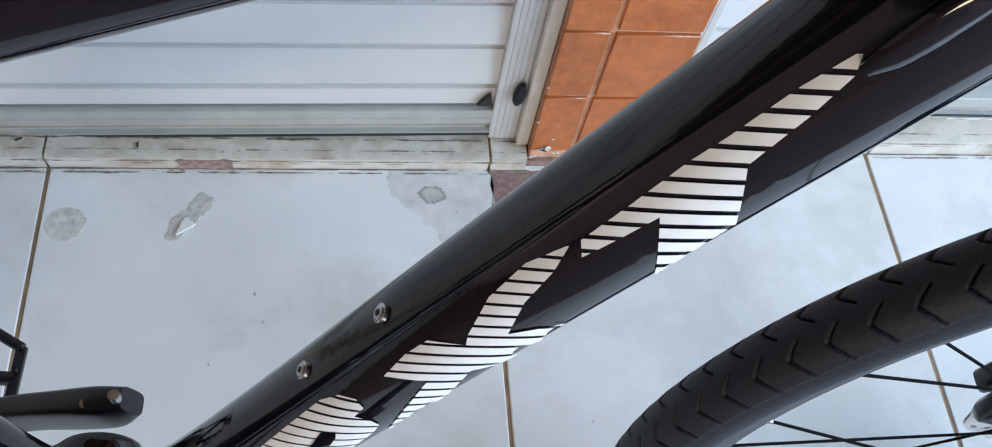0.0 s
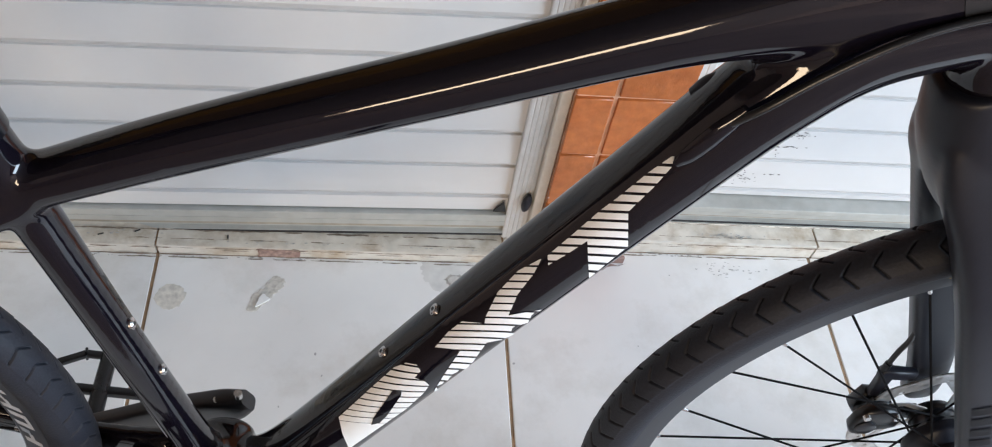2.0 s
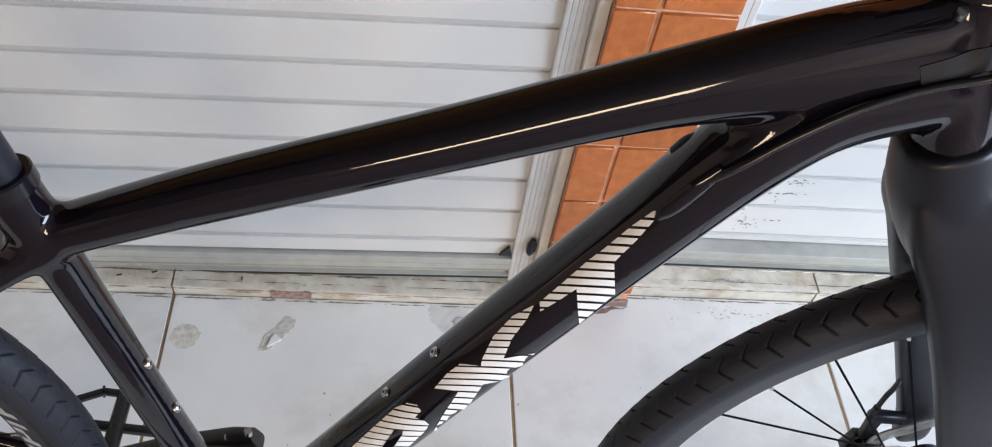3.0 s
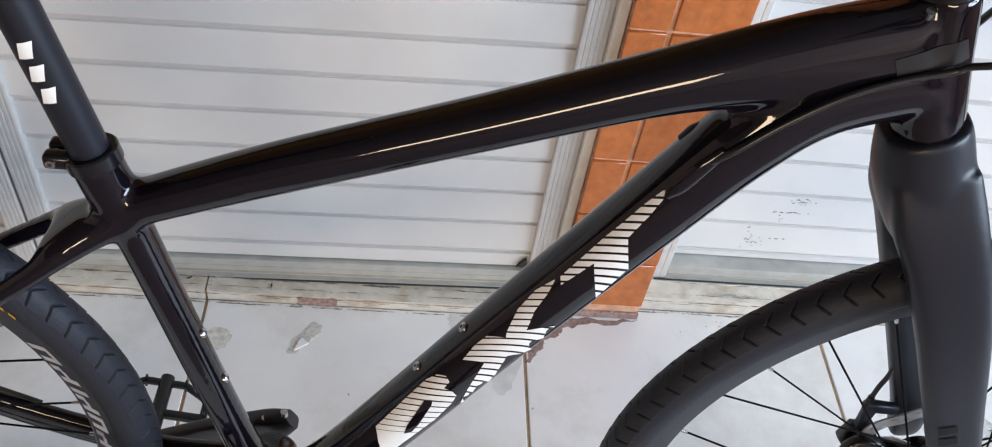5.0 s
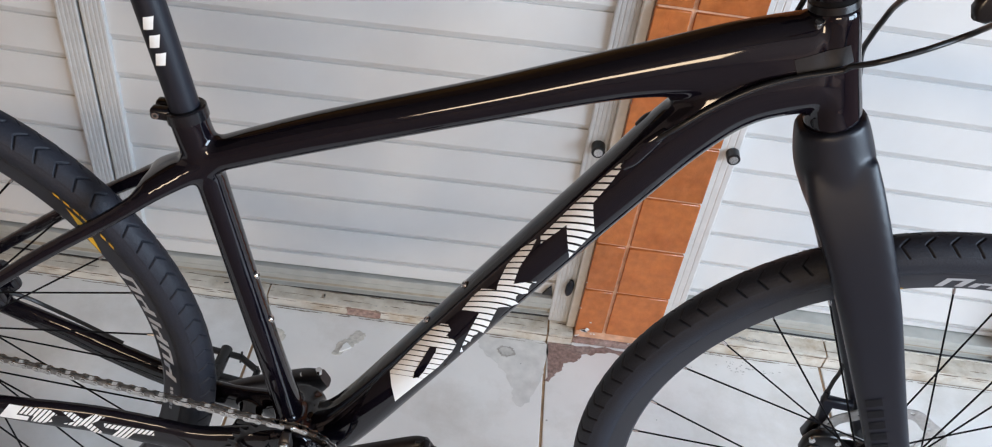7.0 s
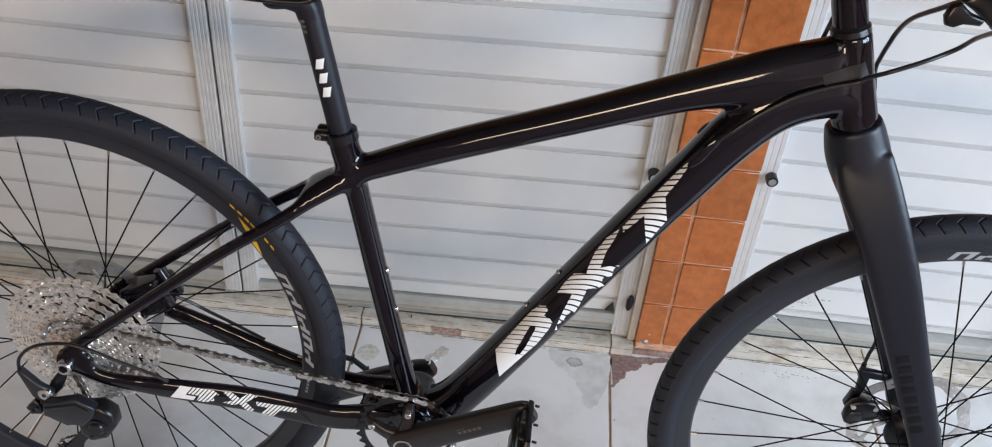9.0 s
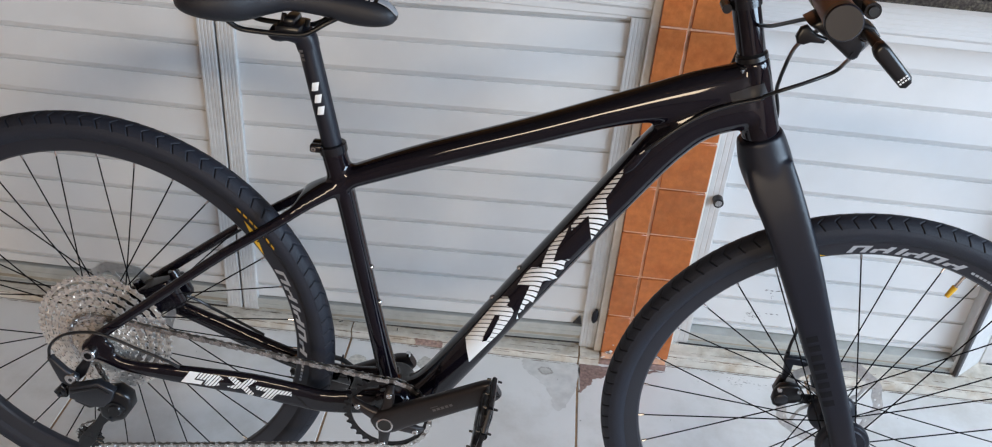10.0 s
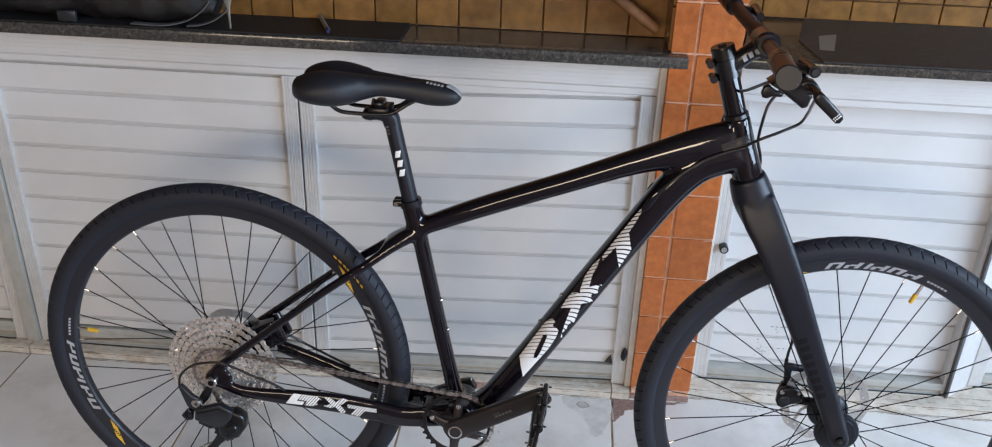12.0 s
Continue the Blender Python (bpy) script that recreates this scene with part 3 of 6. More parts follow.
# chips, patches and marks on sill and floor
bm = blob(bmesh.new(), [(-0.069, 0.001), (-0.045, 0.002), (-0.012, 0.0015), (-0.012, 0.0185), (-0.03, 0.0195), (-0.050, 0.0185), (-0.069, 0.0195), (-0.066, 0.010)], 0, 0.0008, 0.0012, 3)
ob = part("paint_chip", bm, M["primer"], sill_bed, "dark red primer showing through chipped edge")
ob.matrix_local = Matrix.Translation((0, FLOOR_END - 0.0012, 0.001)) @ Matrix.Rotation(radians(90), 4, "X")
bm = blob(bmesh.new(), [(-1.037, 0.0155), (-1.025, 0.0205), (-0.998, 0.0205), (-0.988, 0.0165), (-1.010, 0.0135)], 0, 0.0008, 0.0010, 12)
ob = part("paint_chip", bm, M["track"], sill_bed, "brown chip in the sill's edge")
ob.matrix_local = Matrix.Translation((0, FLOOR_END - 0.0012, 0.001)) @ Matrix.Rotation(radians(90), 4, "X")
bm = blob(bmesh.new(), [(0.165, 0.605), (0.215, 0.604), (0.279, 0.604), (0.279, 0.545), (0.268, 0.500), (0.25, 0.462), (0.232, 0.47), (0.228, 0.50), (0.205, 0.535), (0.178, 0.562), (0.164, 0.585)], -0.001, 0.00025, 0.0025, 4)
part("cement_patch", bm, M["plaster"], floor, "bare grey cement patch in the tile by the sill")
bm = blob(bmesh.new(), [(0.197, 0.573), (0.205, 0.562), (0.217, 0.560), (0.228, 0.568), (0.224, 0.580), (0.212, 0.584), (0.202, 0.581)], -0.001, 0.0006, 0.002, 14)
part("cement_rim", bm, mat("darker_cement", (0.40, 0.38, 0.35), 0.85, vary=0.2, grain=180, bump=0.3), floor, "dark rim of a blot in the cement patch")
bm = blob(bmesh.new(), [(0.2005, 0.5725), (0.207, 0.565), (0.216, 0.5635), (0.2245, 0.569), (0.2215, 0.577), (0.212, 0.581), (0.2045, 0.5785)], -0.001, 0.0009, 0.001, 15)
part("cement_blot", bm, mat("blot_cement", (0.54, 0.52, 0.49), 0.8, vary=0.15, grain=120), floor, "small pale blot in the cement patch")
bm = blob(bmesh.new(), [(0.284, 0.604), (0.33, 0.607), (0.40, 0.609), (0.466, 0.609), (0.43, 0.600), (0.385, 0.598), (0.35, 0.588), (0.338, 0.572), (0.318, 0.562), (0.31, 0.548), (0.297, 0.535), (0.285, 0.520)], -0.001, 0.00025, 0.0035, 5)
part("primer_patch", bm, M["primer"], floor, "dark red primer where paint has flaked off the floor")
bm = blob(bmesh.new(), [(-0.076, 0.516), (-0.064, 0.513), (-0.047, 0.533), (-0.031, 0.553), (-0.028, 0.564), (-0.040, 0.573), (-0.054, 0.555), (-0.067, 0.540)], -0.001, 0.0007, 0.0018, 6)
part("tape_scrap", bm, M["film"], floor, "crumpled scrap of clear tape stuck to the tile")
# plain white colour paints the highlight on the fold
bm = blob(bmesh.new(), [(-0.063, 0.521), (-0.049, 0.529), (-0.046, 0.534), (-0.056, 0.541)], 0, 0.0026, 0.001, 7)
part("tape_fold", bm, M["white"], floor, "folded end of the tape scrap, its shine painted white")
bm = blob(bmesh.new(), [(-0.198, 0.530), (-0.182, 0.514), (-0.163, 0.520), (-0.157, 0.538), (-0.168, 0.552), (-0.186, 0.553), (-0.194, 0.543)], -0.001, 0.0005, 0.0015, 8)
part("glue_stain", bm, M["residue"], floor, "round dried glue stain on the tile")
bm = bmesh.new()
rnd = random.Random(21)
for k in range(34):
    x, y, r = rnd.uniform(-1.0, 1.1), rnd.uniform(0.20, 0.595), rnd.uniform(0.0006, 0.0020)
    s = [(x + r * math.cos(a) * rnd.uniform(0.5, 1.2), y + r * math.sin(a) * rnd.uniform(0.5, 1.2)) for a in (0, 1.3, 2.5, 3.8, 5.0)]
    blob(bm, s, -0.0005, 0.0007, 0, k, 2)
tagged(part("grit", bm, M["mildew"], floor, "specks of dark grit scattered on the tiles"), kind="stuff")

# things on the counter
bm = boxed(-1.6, -0.215, 0.584, 0.718, COUNTER_L + 0.0003, COUNTER_L + 0.004, 0.001)
solid("counter_mat", bm, M["mat_black"], "black rubber mat lying on the granite counter", "mat")
# a dark sheet lies askew on the deeper counter, with a square of tape
bm = bmesh.new()
ring = [(0.618, 0.584), (2.2, 0.584), (2.2, 0.922), (0.650, 0.922), (0.601, 0.734)]
plate(bm, [(x, -y) for x, y in ring], COUNTER + 0.0003, COUNTER + 0.0030)
bmesh.ops.transform(bm, matrix=Matrix.Rotation(radians(90), 4, "X"), verts=bm.verts)
sheet = solid("counter_mat", bm, M["sheet"], "dark mottled sheet lying askew on the deeper counter", "mat")
bm = plate(bmesh.new(), [(x, -y) for x, y in ((0.629, 0.668), (0.657, 0.664), (0.692, 0.792), (0.650, 0.772))], COUNTER + 0.0029, COUNTER + 0.0036)
bmesh.ops.transform(bm, matrix=Matrix.Rotation(radians(90), 4, "X"), verts=bm.verts)
part("tape_square", bm, M["tape_grey"], sheet, "square of pale grey tape")
pen = thing("pen", (-0.365, 0.602, COUNTER_L + 0.0045), "grey ballpoint pen with a blue cap on the counter", "pen")
bm = bmesh.new()
rod(bm, (-0.004, 0.014, 0.0045), (-0.046, 0.112, 0.0050), 0.0045, 0.0042, 10)
part("barrel", bm, M["tape_grey"], pen)
bm = bmesh.new()
rod(bm, (0, 0, 0.0042), (-0.006, 0.018, 0.0046), 0.0036, 0.0048, 10)
part("cap", bm, mat("blue_plastic", (0.02, 0.025, 0.12), 0.4), pen, "blue plastic cap")
bm = bmesh.new()
rod(bm, (0.300, 0.665, COUNTER_L + 0.030), (0.13, 0.69, COUNTER_L + 0.145), 0.012, 0.011, 14)
bmesh.ops.bevel(bm, geom=[e for e in bm.edges if len(e.link_faces) == 2 and e.calc_face_angle(0) > 1.0], offset=0.003, segments=2, affect="EDGES")
solid("wooden_stick", bm, M["wood"], "worn wooden stick lying against the ochre tiles", "stick")
bag = thing("bag", (-0.82, 0.645, COUNTER_L + 0.0045), "black nylon bag with grey webbing lying on the counter", "bag")
bm = bmesh.new()
tube(bm, [(-0.50, 0, 0.030, 0.030, 0.03), (-0.40, 0, 0.060, 0.058, 0.05), (-0.22, 0.003, 0.075, 0.070, 0.056), (-0.08, 0.005, 0.085, 0.082, 0.058), (0.05, 0, 0.075, 0.072, 0.056), (0.16, 0, 0.055, 0.052, 0.050), (0.215, 0, 0.035, 0.02, 0.03)], seg=40, power=2.6, sub=14)
for v in bm.verts:
    v.co.z = max(0, v.co.z + 0.008 * noise.noise(v.co * 18) + 0.004 * noise.noise(v.co * 55))
    v.co.y += 0.006 * noise.noise(v.co * 22) + 0.003 * noise.noise(v.co * 60 + Vector((3, 1, 2)))
part("bag_body", bm, M["bag"], bag)
bm = boxed(-0.104, -0.064, -0.0605, -0.050, 0.001, 0.024, 0.003, 2)
part("bag_pocket", bm, M["link_grey"], bag, "small dark grey tab at the bag's foot")
for pts in ([(0.05, -0.050, 0.003), (0.10, -0.054, 0.003), (0.132, -0.050, 0.005), (0.166, -0.042, 0.014), (0.193, -0.036, 0.032), (0.208, -0.030, 0.052)],
            [(0.165, -0.048, 0.003), (0.192, -0.045, 0.006), (0.220, -0.040, 0.016), (0.242, -0.034, 0.034), (0.246, -0.030, 0.052)]):
    bm = bmesh.new()
    tube(bm, [(*p, 0.0095, 0.0016) for p in pts], seg=12, sub=6, power=3, ref=(0, 0, 1))
    part("strap", bm, M["grey_band"], bag, "grey webbing strap")
bm = bmesh.new()
tube(bm, [(0.252, -0.042, -0.0015, 0.0022, 0.0012), (0.251, -0.040, 0.030, 0.0028, 0.0012), (0.249, -0.036, 0.048, 0.006, 0.0012), (0.247, -0.030, 0.075, 0.016, 0.0012)], seg=10, sub=5, ref=(0, 1, 0))
part("plastic_sleeve", bm, M["tape_grey"], bag, "narrow pale plastic strip hanging from the bag")

# ---------------------------------------------------------------- the bicycle
from mathutils.bvhtree import BVHTree

# x forward from the rear axle, z up from the ground, y to the bicycle's left
BIKE = Matrix.Translation((-0.4785, 0.156, 0.0)) @ Matrix.Rotation(radians(-0.8), 4, "Z") @ Matrix.Rotation(radians(-4.0), 4, "X")
bike = thing("bicycle", BIKE, "glossy black hybrid bicycle with a rigid fork leaning towards the pillar", "bicycle")
WR = 0.350                    # wheel radius as drawn
RZ, FZ = 0.3505, 0.3420        # heights of the two axles
RX, FX = -0.003, 1.1090        # axles
BBX, BBZ = 0.444, 0.292       # bottom bracket


def bake(ob):
    """Settle an object's modifiers into its mesh."""
    bpy.context.view_layer.update()
    dg = bpy.context.evaluated_depsgraph_get()
    me = bpy.data.meshes.new_from_object(ob.evaluated_get(dg))
    ob.modifiers.clear()
    ob.data = me
    for p in me.polygons:
        p.use_smooth = True
    return ob


def surface_of(ob):
    me = ob.data
    return BVHTree.FromPolygons([v.co.copy() for v in me.vertices], [tuple(p.vertices) for p in me.polygons])


def build_frame():
    bm = bmesh.new()
    # top tube
    tube(bm, [(0.345, 0, 0.642, 0.014, 0.016), (0.375, 0, 0.655, 0.0155, 0.017), (0.47, 0, 0.696, 0.0175, 0.0185), (0.61, 0, 0.7510, 0.0178, 0.0200),
              (0.73, 0, 0.7985, 0.0215, 0.021), (0.81, 0, 0.8215, 0.0335, 0.0215), (0.872, 0, 0.838, 0.0390, 0.021)], power=2.5)
    # down tube
    tube(bm, [(0.448, 0, 0.278, 0.028, 0.030), (0.478, 0, 0.290, 0.029, 0.030), (0.5085, 0, 0.323, 0.0272, 0.0280), (0.568, 0, 0.4148, 0.0268, 0.0265),
              (0.6525, 0, 0.5505, 0.0265, 0.0262), (0.735, 0, 0.680, 0.0265, 0.0260), (0.785, 0, 0.756, 0.0280, 0.0255), (0.825, 0, 0.797, 0.0290, 0.0240), (0.882, 0, 0.822, 0.030, 0.0235)], power=2.4)
    # web between top and down tube at the head
    tube(bm, [(0.783, 0, 0.790, 0.012, 0.0125), (0.830, 0, 0.820, 0.026, 0.0155), (0.885, 0, 0.838, 0.034, 0.0185)], power=2.4)
    tube(bm, [(0.768, 0, 0.7775, 0.008, 0.010), (0.785, 0, 0.7870, 0.014, 0.0130), (0.815, 0, 0.806, 0.016, 0.0145)], power=2.4, sub=4)
    # head tube
    tube(bm, [(0.9035, 0, 0.778, 0.0245, 0.0245), (0.8985, 0, 0.795, 0.0240, 0.0240), (0.8880, 0, 0.832, 0.0205, 0.0215), (0.8735, 0, 0.882, 0.0180, 0.0190)], sub=4)
    # seat tube
    tube(bm, [(0.3485, 0, 0.695, 0.0172, 0.0172), (0.3560, 0, 0.664, 0.0172, 0.0175), (0.3660, 0, 0.624, 0.0140, 0.0165), (0.395, 0, 0.487, 0.0140, 0.0160),
              (0.421, 0, 0.370, 0.0142, 0.0180), (0.437, 0, 0.300, 0.016, 0.024)], power=2.3)
    # bottom bracket shell
    bb = bmesh.new()
    lathe(bb, [(0.0001, -0.040), (0.024, -0.040), (0.0255, -0.037), (0.0255, 0.037), (0.024, 0.040), (0.0001, 0.040)], 28, closed=False)
    bmesh.ops.translate(bb, verts=bb.verts, vec=(BBX, 0, BBZ))
    bmesh.ops.remove_doubles(bb, verts=bb.verts, dist=0.0005)
    tmp = bpy.data.meshes.new("tmp")
    bb.to_mesh(tmp)
    bb.free()
    bm.from_mesh(tmp)
    bpy.data.meshes.remove(tmp)
    for s in (-1, 1):
        # seat stay
        tube(bm, [(0.385, s * 0.004, 0.657, 0.012, 0.010), (0.345, s * 0.013, 0.634, 0.0115, 0.010), (0.315, s * 0.024, 0.615, 0.0095, 0.009),
                  (0.275, s * 0.034, 0.585, 0.0085, 0.0075), (0.20, s * 0.043, 0.5305, 0.0082, 0.007), (0.09, s * 0.055, 0.441, 0.0082, 0.0065), (0.012, s * 0.062, 0.376, 0.0095, 0.006), (-0.002, s * 0.063, 0.358, 0.010, 0.006)], seg=16, power=2.4)
        # chain stay; the brake side climbs more steeply to the axle
        if s < 0:
            tube(bm, [(0.425, -0.024, 0.287, 0.024, 0.012), (0.345, -0.035, 0.281, 0.0210, 0.009), (0.29, -0.0415, 0.2925, 0.0222, 0.009), (0.23, -0.048, 0.3065, 0.0205, 0.0088), (0.166, -0.0555, 0.3145, 0.0185, 0.0085),
                      (0.09, -0.0605, 0.3205, 0.0138, 0.0075), (0.042, -0.063, 0.327, 0.0115, 0.007), (0.010, -0.064, 0.343, 0.014, 0.0065)], seg=16, power=2.8)
        else:
            tube(bm, [(0.425, 0.024, 0.287, 0.024, 0.012), (0.345, 0.035, 0.280, 0.0180, 0.009), (0.27, 0.044, 0.291, 0.0185, 0.009), (0.21, 0.050, 0.308, 0.0175, 0.0085), (0.163, 0.054, 0.3245, 0.0165, 0.008),
                      (0.10, 0.058, 0.346, 0.0150, 0.0075), (0.05, 0.061, 0.360, 0.0150, 0.007), (0.008, 0.064, 0.353, 0.014, 0.0065)], seg=16, power=2.6)
        # dropout
        ring = [(RX + 0.016 + 0.019 * math.cos(a), 0.353 + 0.017 * math.sin(a)) for a in [k * math.pi / 8 for k in range(16)]]
        plate(bm, ring, s * 0.0575, s * 0.069)
        ring = [(RX + 0.017 * math.cos(a), 0.348 + 0.017 * math.sin(a)) for a in [k * math.pi / 8 for k in range(16)]]
        plate(bm, ring, s * 0.0575, s * 0.070)
    # web that carries the top tube on into the two stays, hollowed towards the wheel
    tube(bm, [(0.370, 0, 0.652, 0.0125, 0.013), (0.345, 0, 0.639, 0.0110, 0.018), (0.322, 0, 0.626, 0.0095, 0.026), (0.308, 0, 0.6175, 0.0078, 0.030)], seg=24, power=3.0)
    tube(bm, [(0.306, -0.026, 0.6100, 0.0095, 0.009), (0.313, 0.0, 0.6195, 0.0085, 0.010), (0.306, 0.026, 0.6100, 0.0095, 0.009)], seg=12, ref=(0, 0, 1))
    tube(bm, [(0.375, -0.036, 0.282, 0.012, 0.01), (0.385, 0.0, 0.286, 0.014, 0.012), (0.375, 0.036, 0.282, 0.012, 0.01)], seg=12, ref=(0, 0, 1))
    fr = part("frame", bm, M["gloss_black"], bike, "glossy black carbon frame with fluid tube joints", 180)
    rm = fr.modifiers.new("merge", "REMESH")
    rm.mode, rm.voxel_size, rm.use_smooth_shade = "VOXEL", 0.0026, True
    sm = fr.modifiers.new("fair", "SMOOTH")
    sm.factor, sm.iterations = 0.5, 22
    return bake(fr)


frame_ob = build_frame()


def on_frame(name, bm, material, parent, label="", target=None, lift=0.0007, via=None, plane=-0.025):
    """A thin print that lies on the side of a tube, laid on along y or from the point via."""
    bm.normal_update()
    bmesh.ops.triangulate(bm, faces=bm.faces)
    for _ in range(5):
        long = [e for e in bm.edges if e.calc_length() > 0.006]
        if not long:
            break
        bmesh.ops.subdivide_edges(bm, edges=long, cuts=1)
        bmesh.ops.triangulate(bm, faces=bm.faces)
    tree = surface_of(target or frame_ob)
    gone = []
    for v in bm.verts:
        if via is None:
            hit = tree.ray_cast(Vector((v.co.x, -0.3, v.co.z)), Vector((0, 1, 0)))
        else:
            hit = tree.ray_cast(Vector(via), (Vector((v.co.x, plane, v.co.z)) - Vector(via)).normalized())
        if hit[0] is None:
            gone.append(v)
        else:
            v.co = hit[0] + (hit[1] if hit[1].y < 0 else -hit[1]) * lift
    bmesh.ops.delete(bm, geom=gone, context="VERTS")
    me = bpy.data.meshes.new(name)
    bm.to_mesh(me)
    bm.free()
    for p in me.polygons:
        p.use_smooth = True
    me.materials.append(material)
    ob = new(name, me)
    ob.parent = parent
    if label:
        tagged(ob, label)
    return ob


def striped(outline, pitch=0.0081, gap=0.0020, z_solid=-1.0, taper=0.0, y=-0.09, turn=0.0):
    """Stripes cut from a flat outline, turned by so many degrees; below z_solid the outline stays whole."""
    cs, sn = math.cos(radians(turn)), math.sin(radians(turn))
    outline = [(px * cs + pz * sn, pz * cs - px * sn) for px, pz in outline]
    zs = [p[1] for p in outline]
    bm = bmesh.new()

    def cut(lo, hi):
        b = bmesh.new()
        b.faces.new([b.verts.new((px, y, pz)) for px, pz in outline])
        b.normal_update()
        bmesh.ops.triangulate(b, faces=b.faces)
        for z, n in ((lo, (0, 0, -1)), (hi, (0, 0, 1))):
            bmesh.ops.bisect_plane(b, geom=[*b.verts, *b.edges, *b.faces], plane_co=(0, 0, z), plane_no=n, clear_outer=True)
        t = bpy.data.meshes.new("t")
        b.to_mesh(t)
        b.free()
        bm.from_mesh(t)
        bpy.data.meshes.remove(t)

    z = min(zs)
    if z_solid > z:
        cut(z, z_solid)
        z = z_solid + gap * 0.6
    top, k = max(zs), 0
    while z < top:
        g = gap * (1 + taper * k)
        cut(z, min(z + pitch - g, top))
        z += pitch
        k += 1
    for v in bm.verts:
        v.co.x, v.co.z = v.co.x * cs - v.co.z * sn, v.co.z * cs + v.co.x * sn
    return bm


# striped white marks on the down tube
mark_b = [(0.550, 0.428), (0.559, 0.444), (0.574, 0.471), (0.590, 0.499), (0.598, 0.507), (0.605, 0.507), (0.608, 0.500), (0.604, 0.491), (0.611, 0.488), (0.615, 0.482), (0.612, 0.471), (0.600, 0.446), (0.557, 0.382), (0.552, 0.406)]
mark_x = [(0.647, 0.570), (0.652, 0.598), (0.662, 0.621), (0.675, 0.634), (0.672, 0.617), (0.665, 0.596), (0.662, 0.572), (0.688, 0.582), (0.675, 0.559), (0.662, 0.544), (0.651, 0.539), (0.644, 0.515), (0.630, 0.485), (0.619, 0.473), (0.625, 0.497), (0.634, 0.529), (0.616, 0.532), (0.624, 0.552), (0.632, 0.564), (0.647, 0.562)]
mark_t = [(0.734, 0.729), (0.735, 0.719), (0.729, 0.702), (0.719, 0.680), (0.726, 0.649), (0.708, 0.616), (0.700, 0.652), (0.690, 0.639), (0.680, 0.627), (0.678, 0.637), (0.690, 0.658), (0.702, 0.680), (0.710, 0.692), (0.723, 0.714)]
UP = (0.585, -0.325, 1.034)
on_frame("side_mark", striped(mark_b, z_solid=0.424, gap=0.0011, taper=0.10), M["white"], bike, "white striped block-shaped print on the down tube", via=(0.653, -0.601, 1.099))
bm = bmesh.new()
bm.faces.new([bm.verts.new((x, -0.09, z)) for x, z in ((0.5741, 0.4226), (0.5756, 0.4334), (0.5887, 0.4717), (0.5955, 0.4739), (0.5954, 0.4677), (0.5857, 0.4372), (0.5803, 0.4257))])
on_frame("mark_slot", bm, M["gloss_black"], bike, "black slot in the white block print", lift=0.0011, via=(0.579, -0.907, 1.194))
on_frame("side_mark", striped(mark_x), M["white"], bike, "white striped crossed print on the down tube", via=UP)
on_frame("side_mark", striped(mark_t, gap=0.0024), M["white"], bike, "white striped hooked print on the down tube", via=UP)
# smaller marks on the chain stay
SIDE = (0.64, -1.25, 1.24)
bm = bmesh.new()
bm.faces.new([bm.verts.new((x, -0.09, z)) for x, z in [(0.1290, 0.3085), (0.1447, 0.3305), (0.1600, 0.3300), (0.1500, 0.3160), (0.1640, 0.3150), (0.1600, 0.3080)]])
on_frame("stay_mark", bm, M["white"], bike, "small white wedge printed on the chain stay", via=SIDE, plane=-0.064)
for pts in ([(0.1535, 0.3185), (0.1620, 0.3300), (0.1887, 0.3290), (0.1955, 0.3230), (0.1880, 0.3190), (0.1880, 0.3110), (0.1754, 0.3070), (0.1640, 0.3080), (0.1690, 0.3170)],
            [(0.1990, 0.3100), (0.2130, 0.3070), (0.2210, 0.3110), (0.2340, 0.2960), (0.2460, 0.2960), (0.2310, 0.3150), (0.2470, 0.3270), (0.2360, 0.3305), (0.2230, 0.3205), (0.2130, 0.3290), (0.2010, 0.3290), (0.2130, 0.3150)],
            [(0.2450, 0.3180), (0.2985, 0.3140), (0.2980, 0.3060), (0.2760, 0.3070), (0.2640, 0.2920), (0.2470, 0.2940), (0.2600, 0.3090), (0.2440, 0.3110)]):
    on_frame("stay_mark", striped(pts, pitch=0.0042, gap=0.0013, turn=52), M["white"], bike, "small white hatched print on the chain stay", via=SIDE, plane=-0.064)

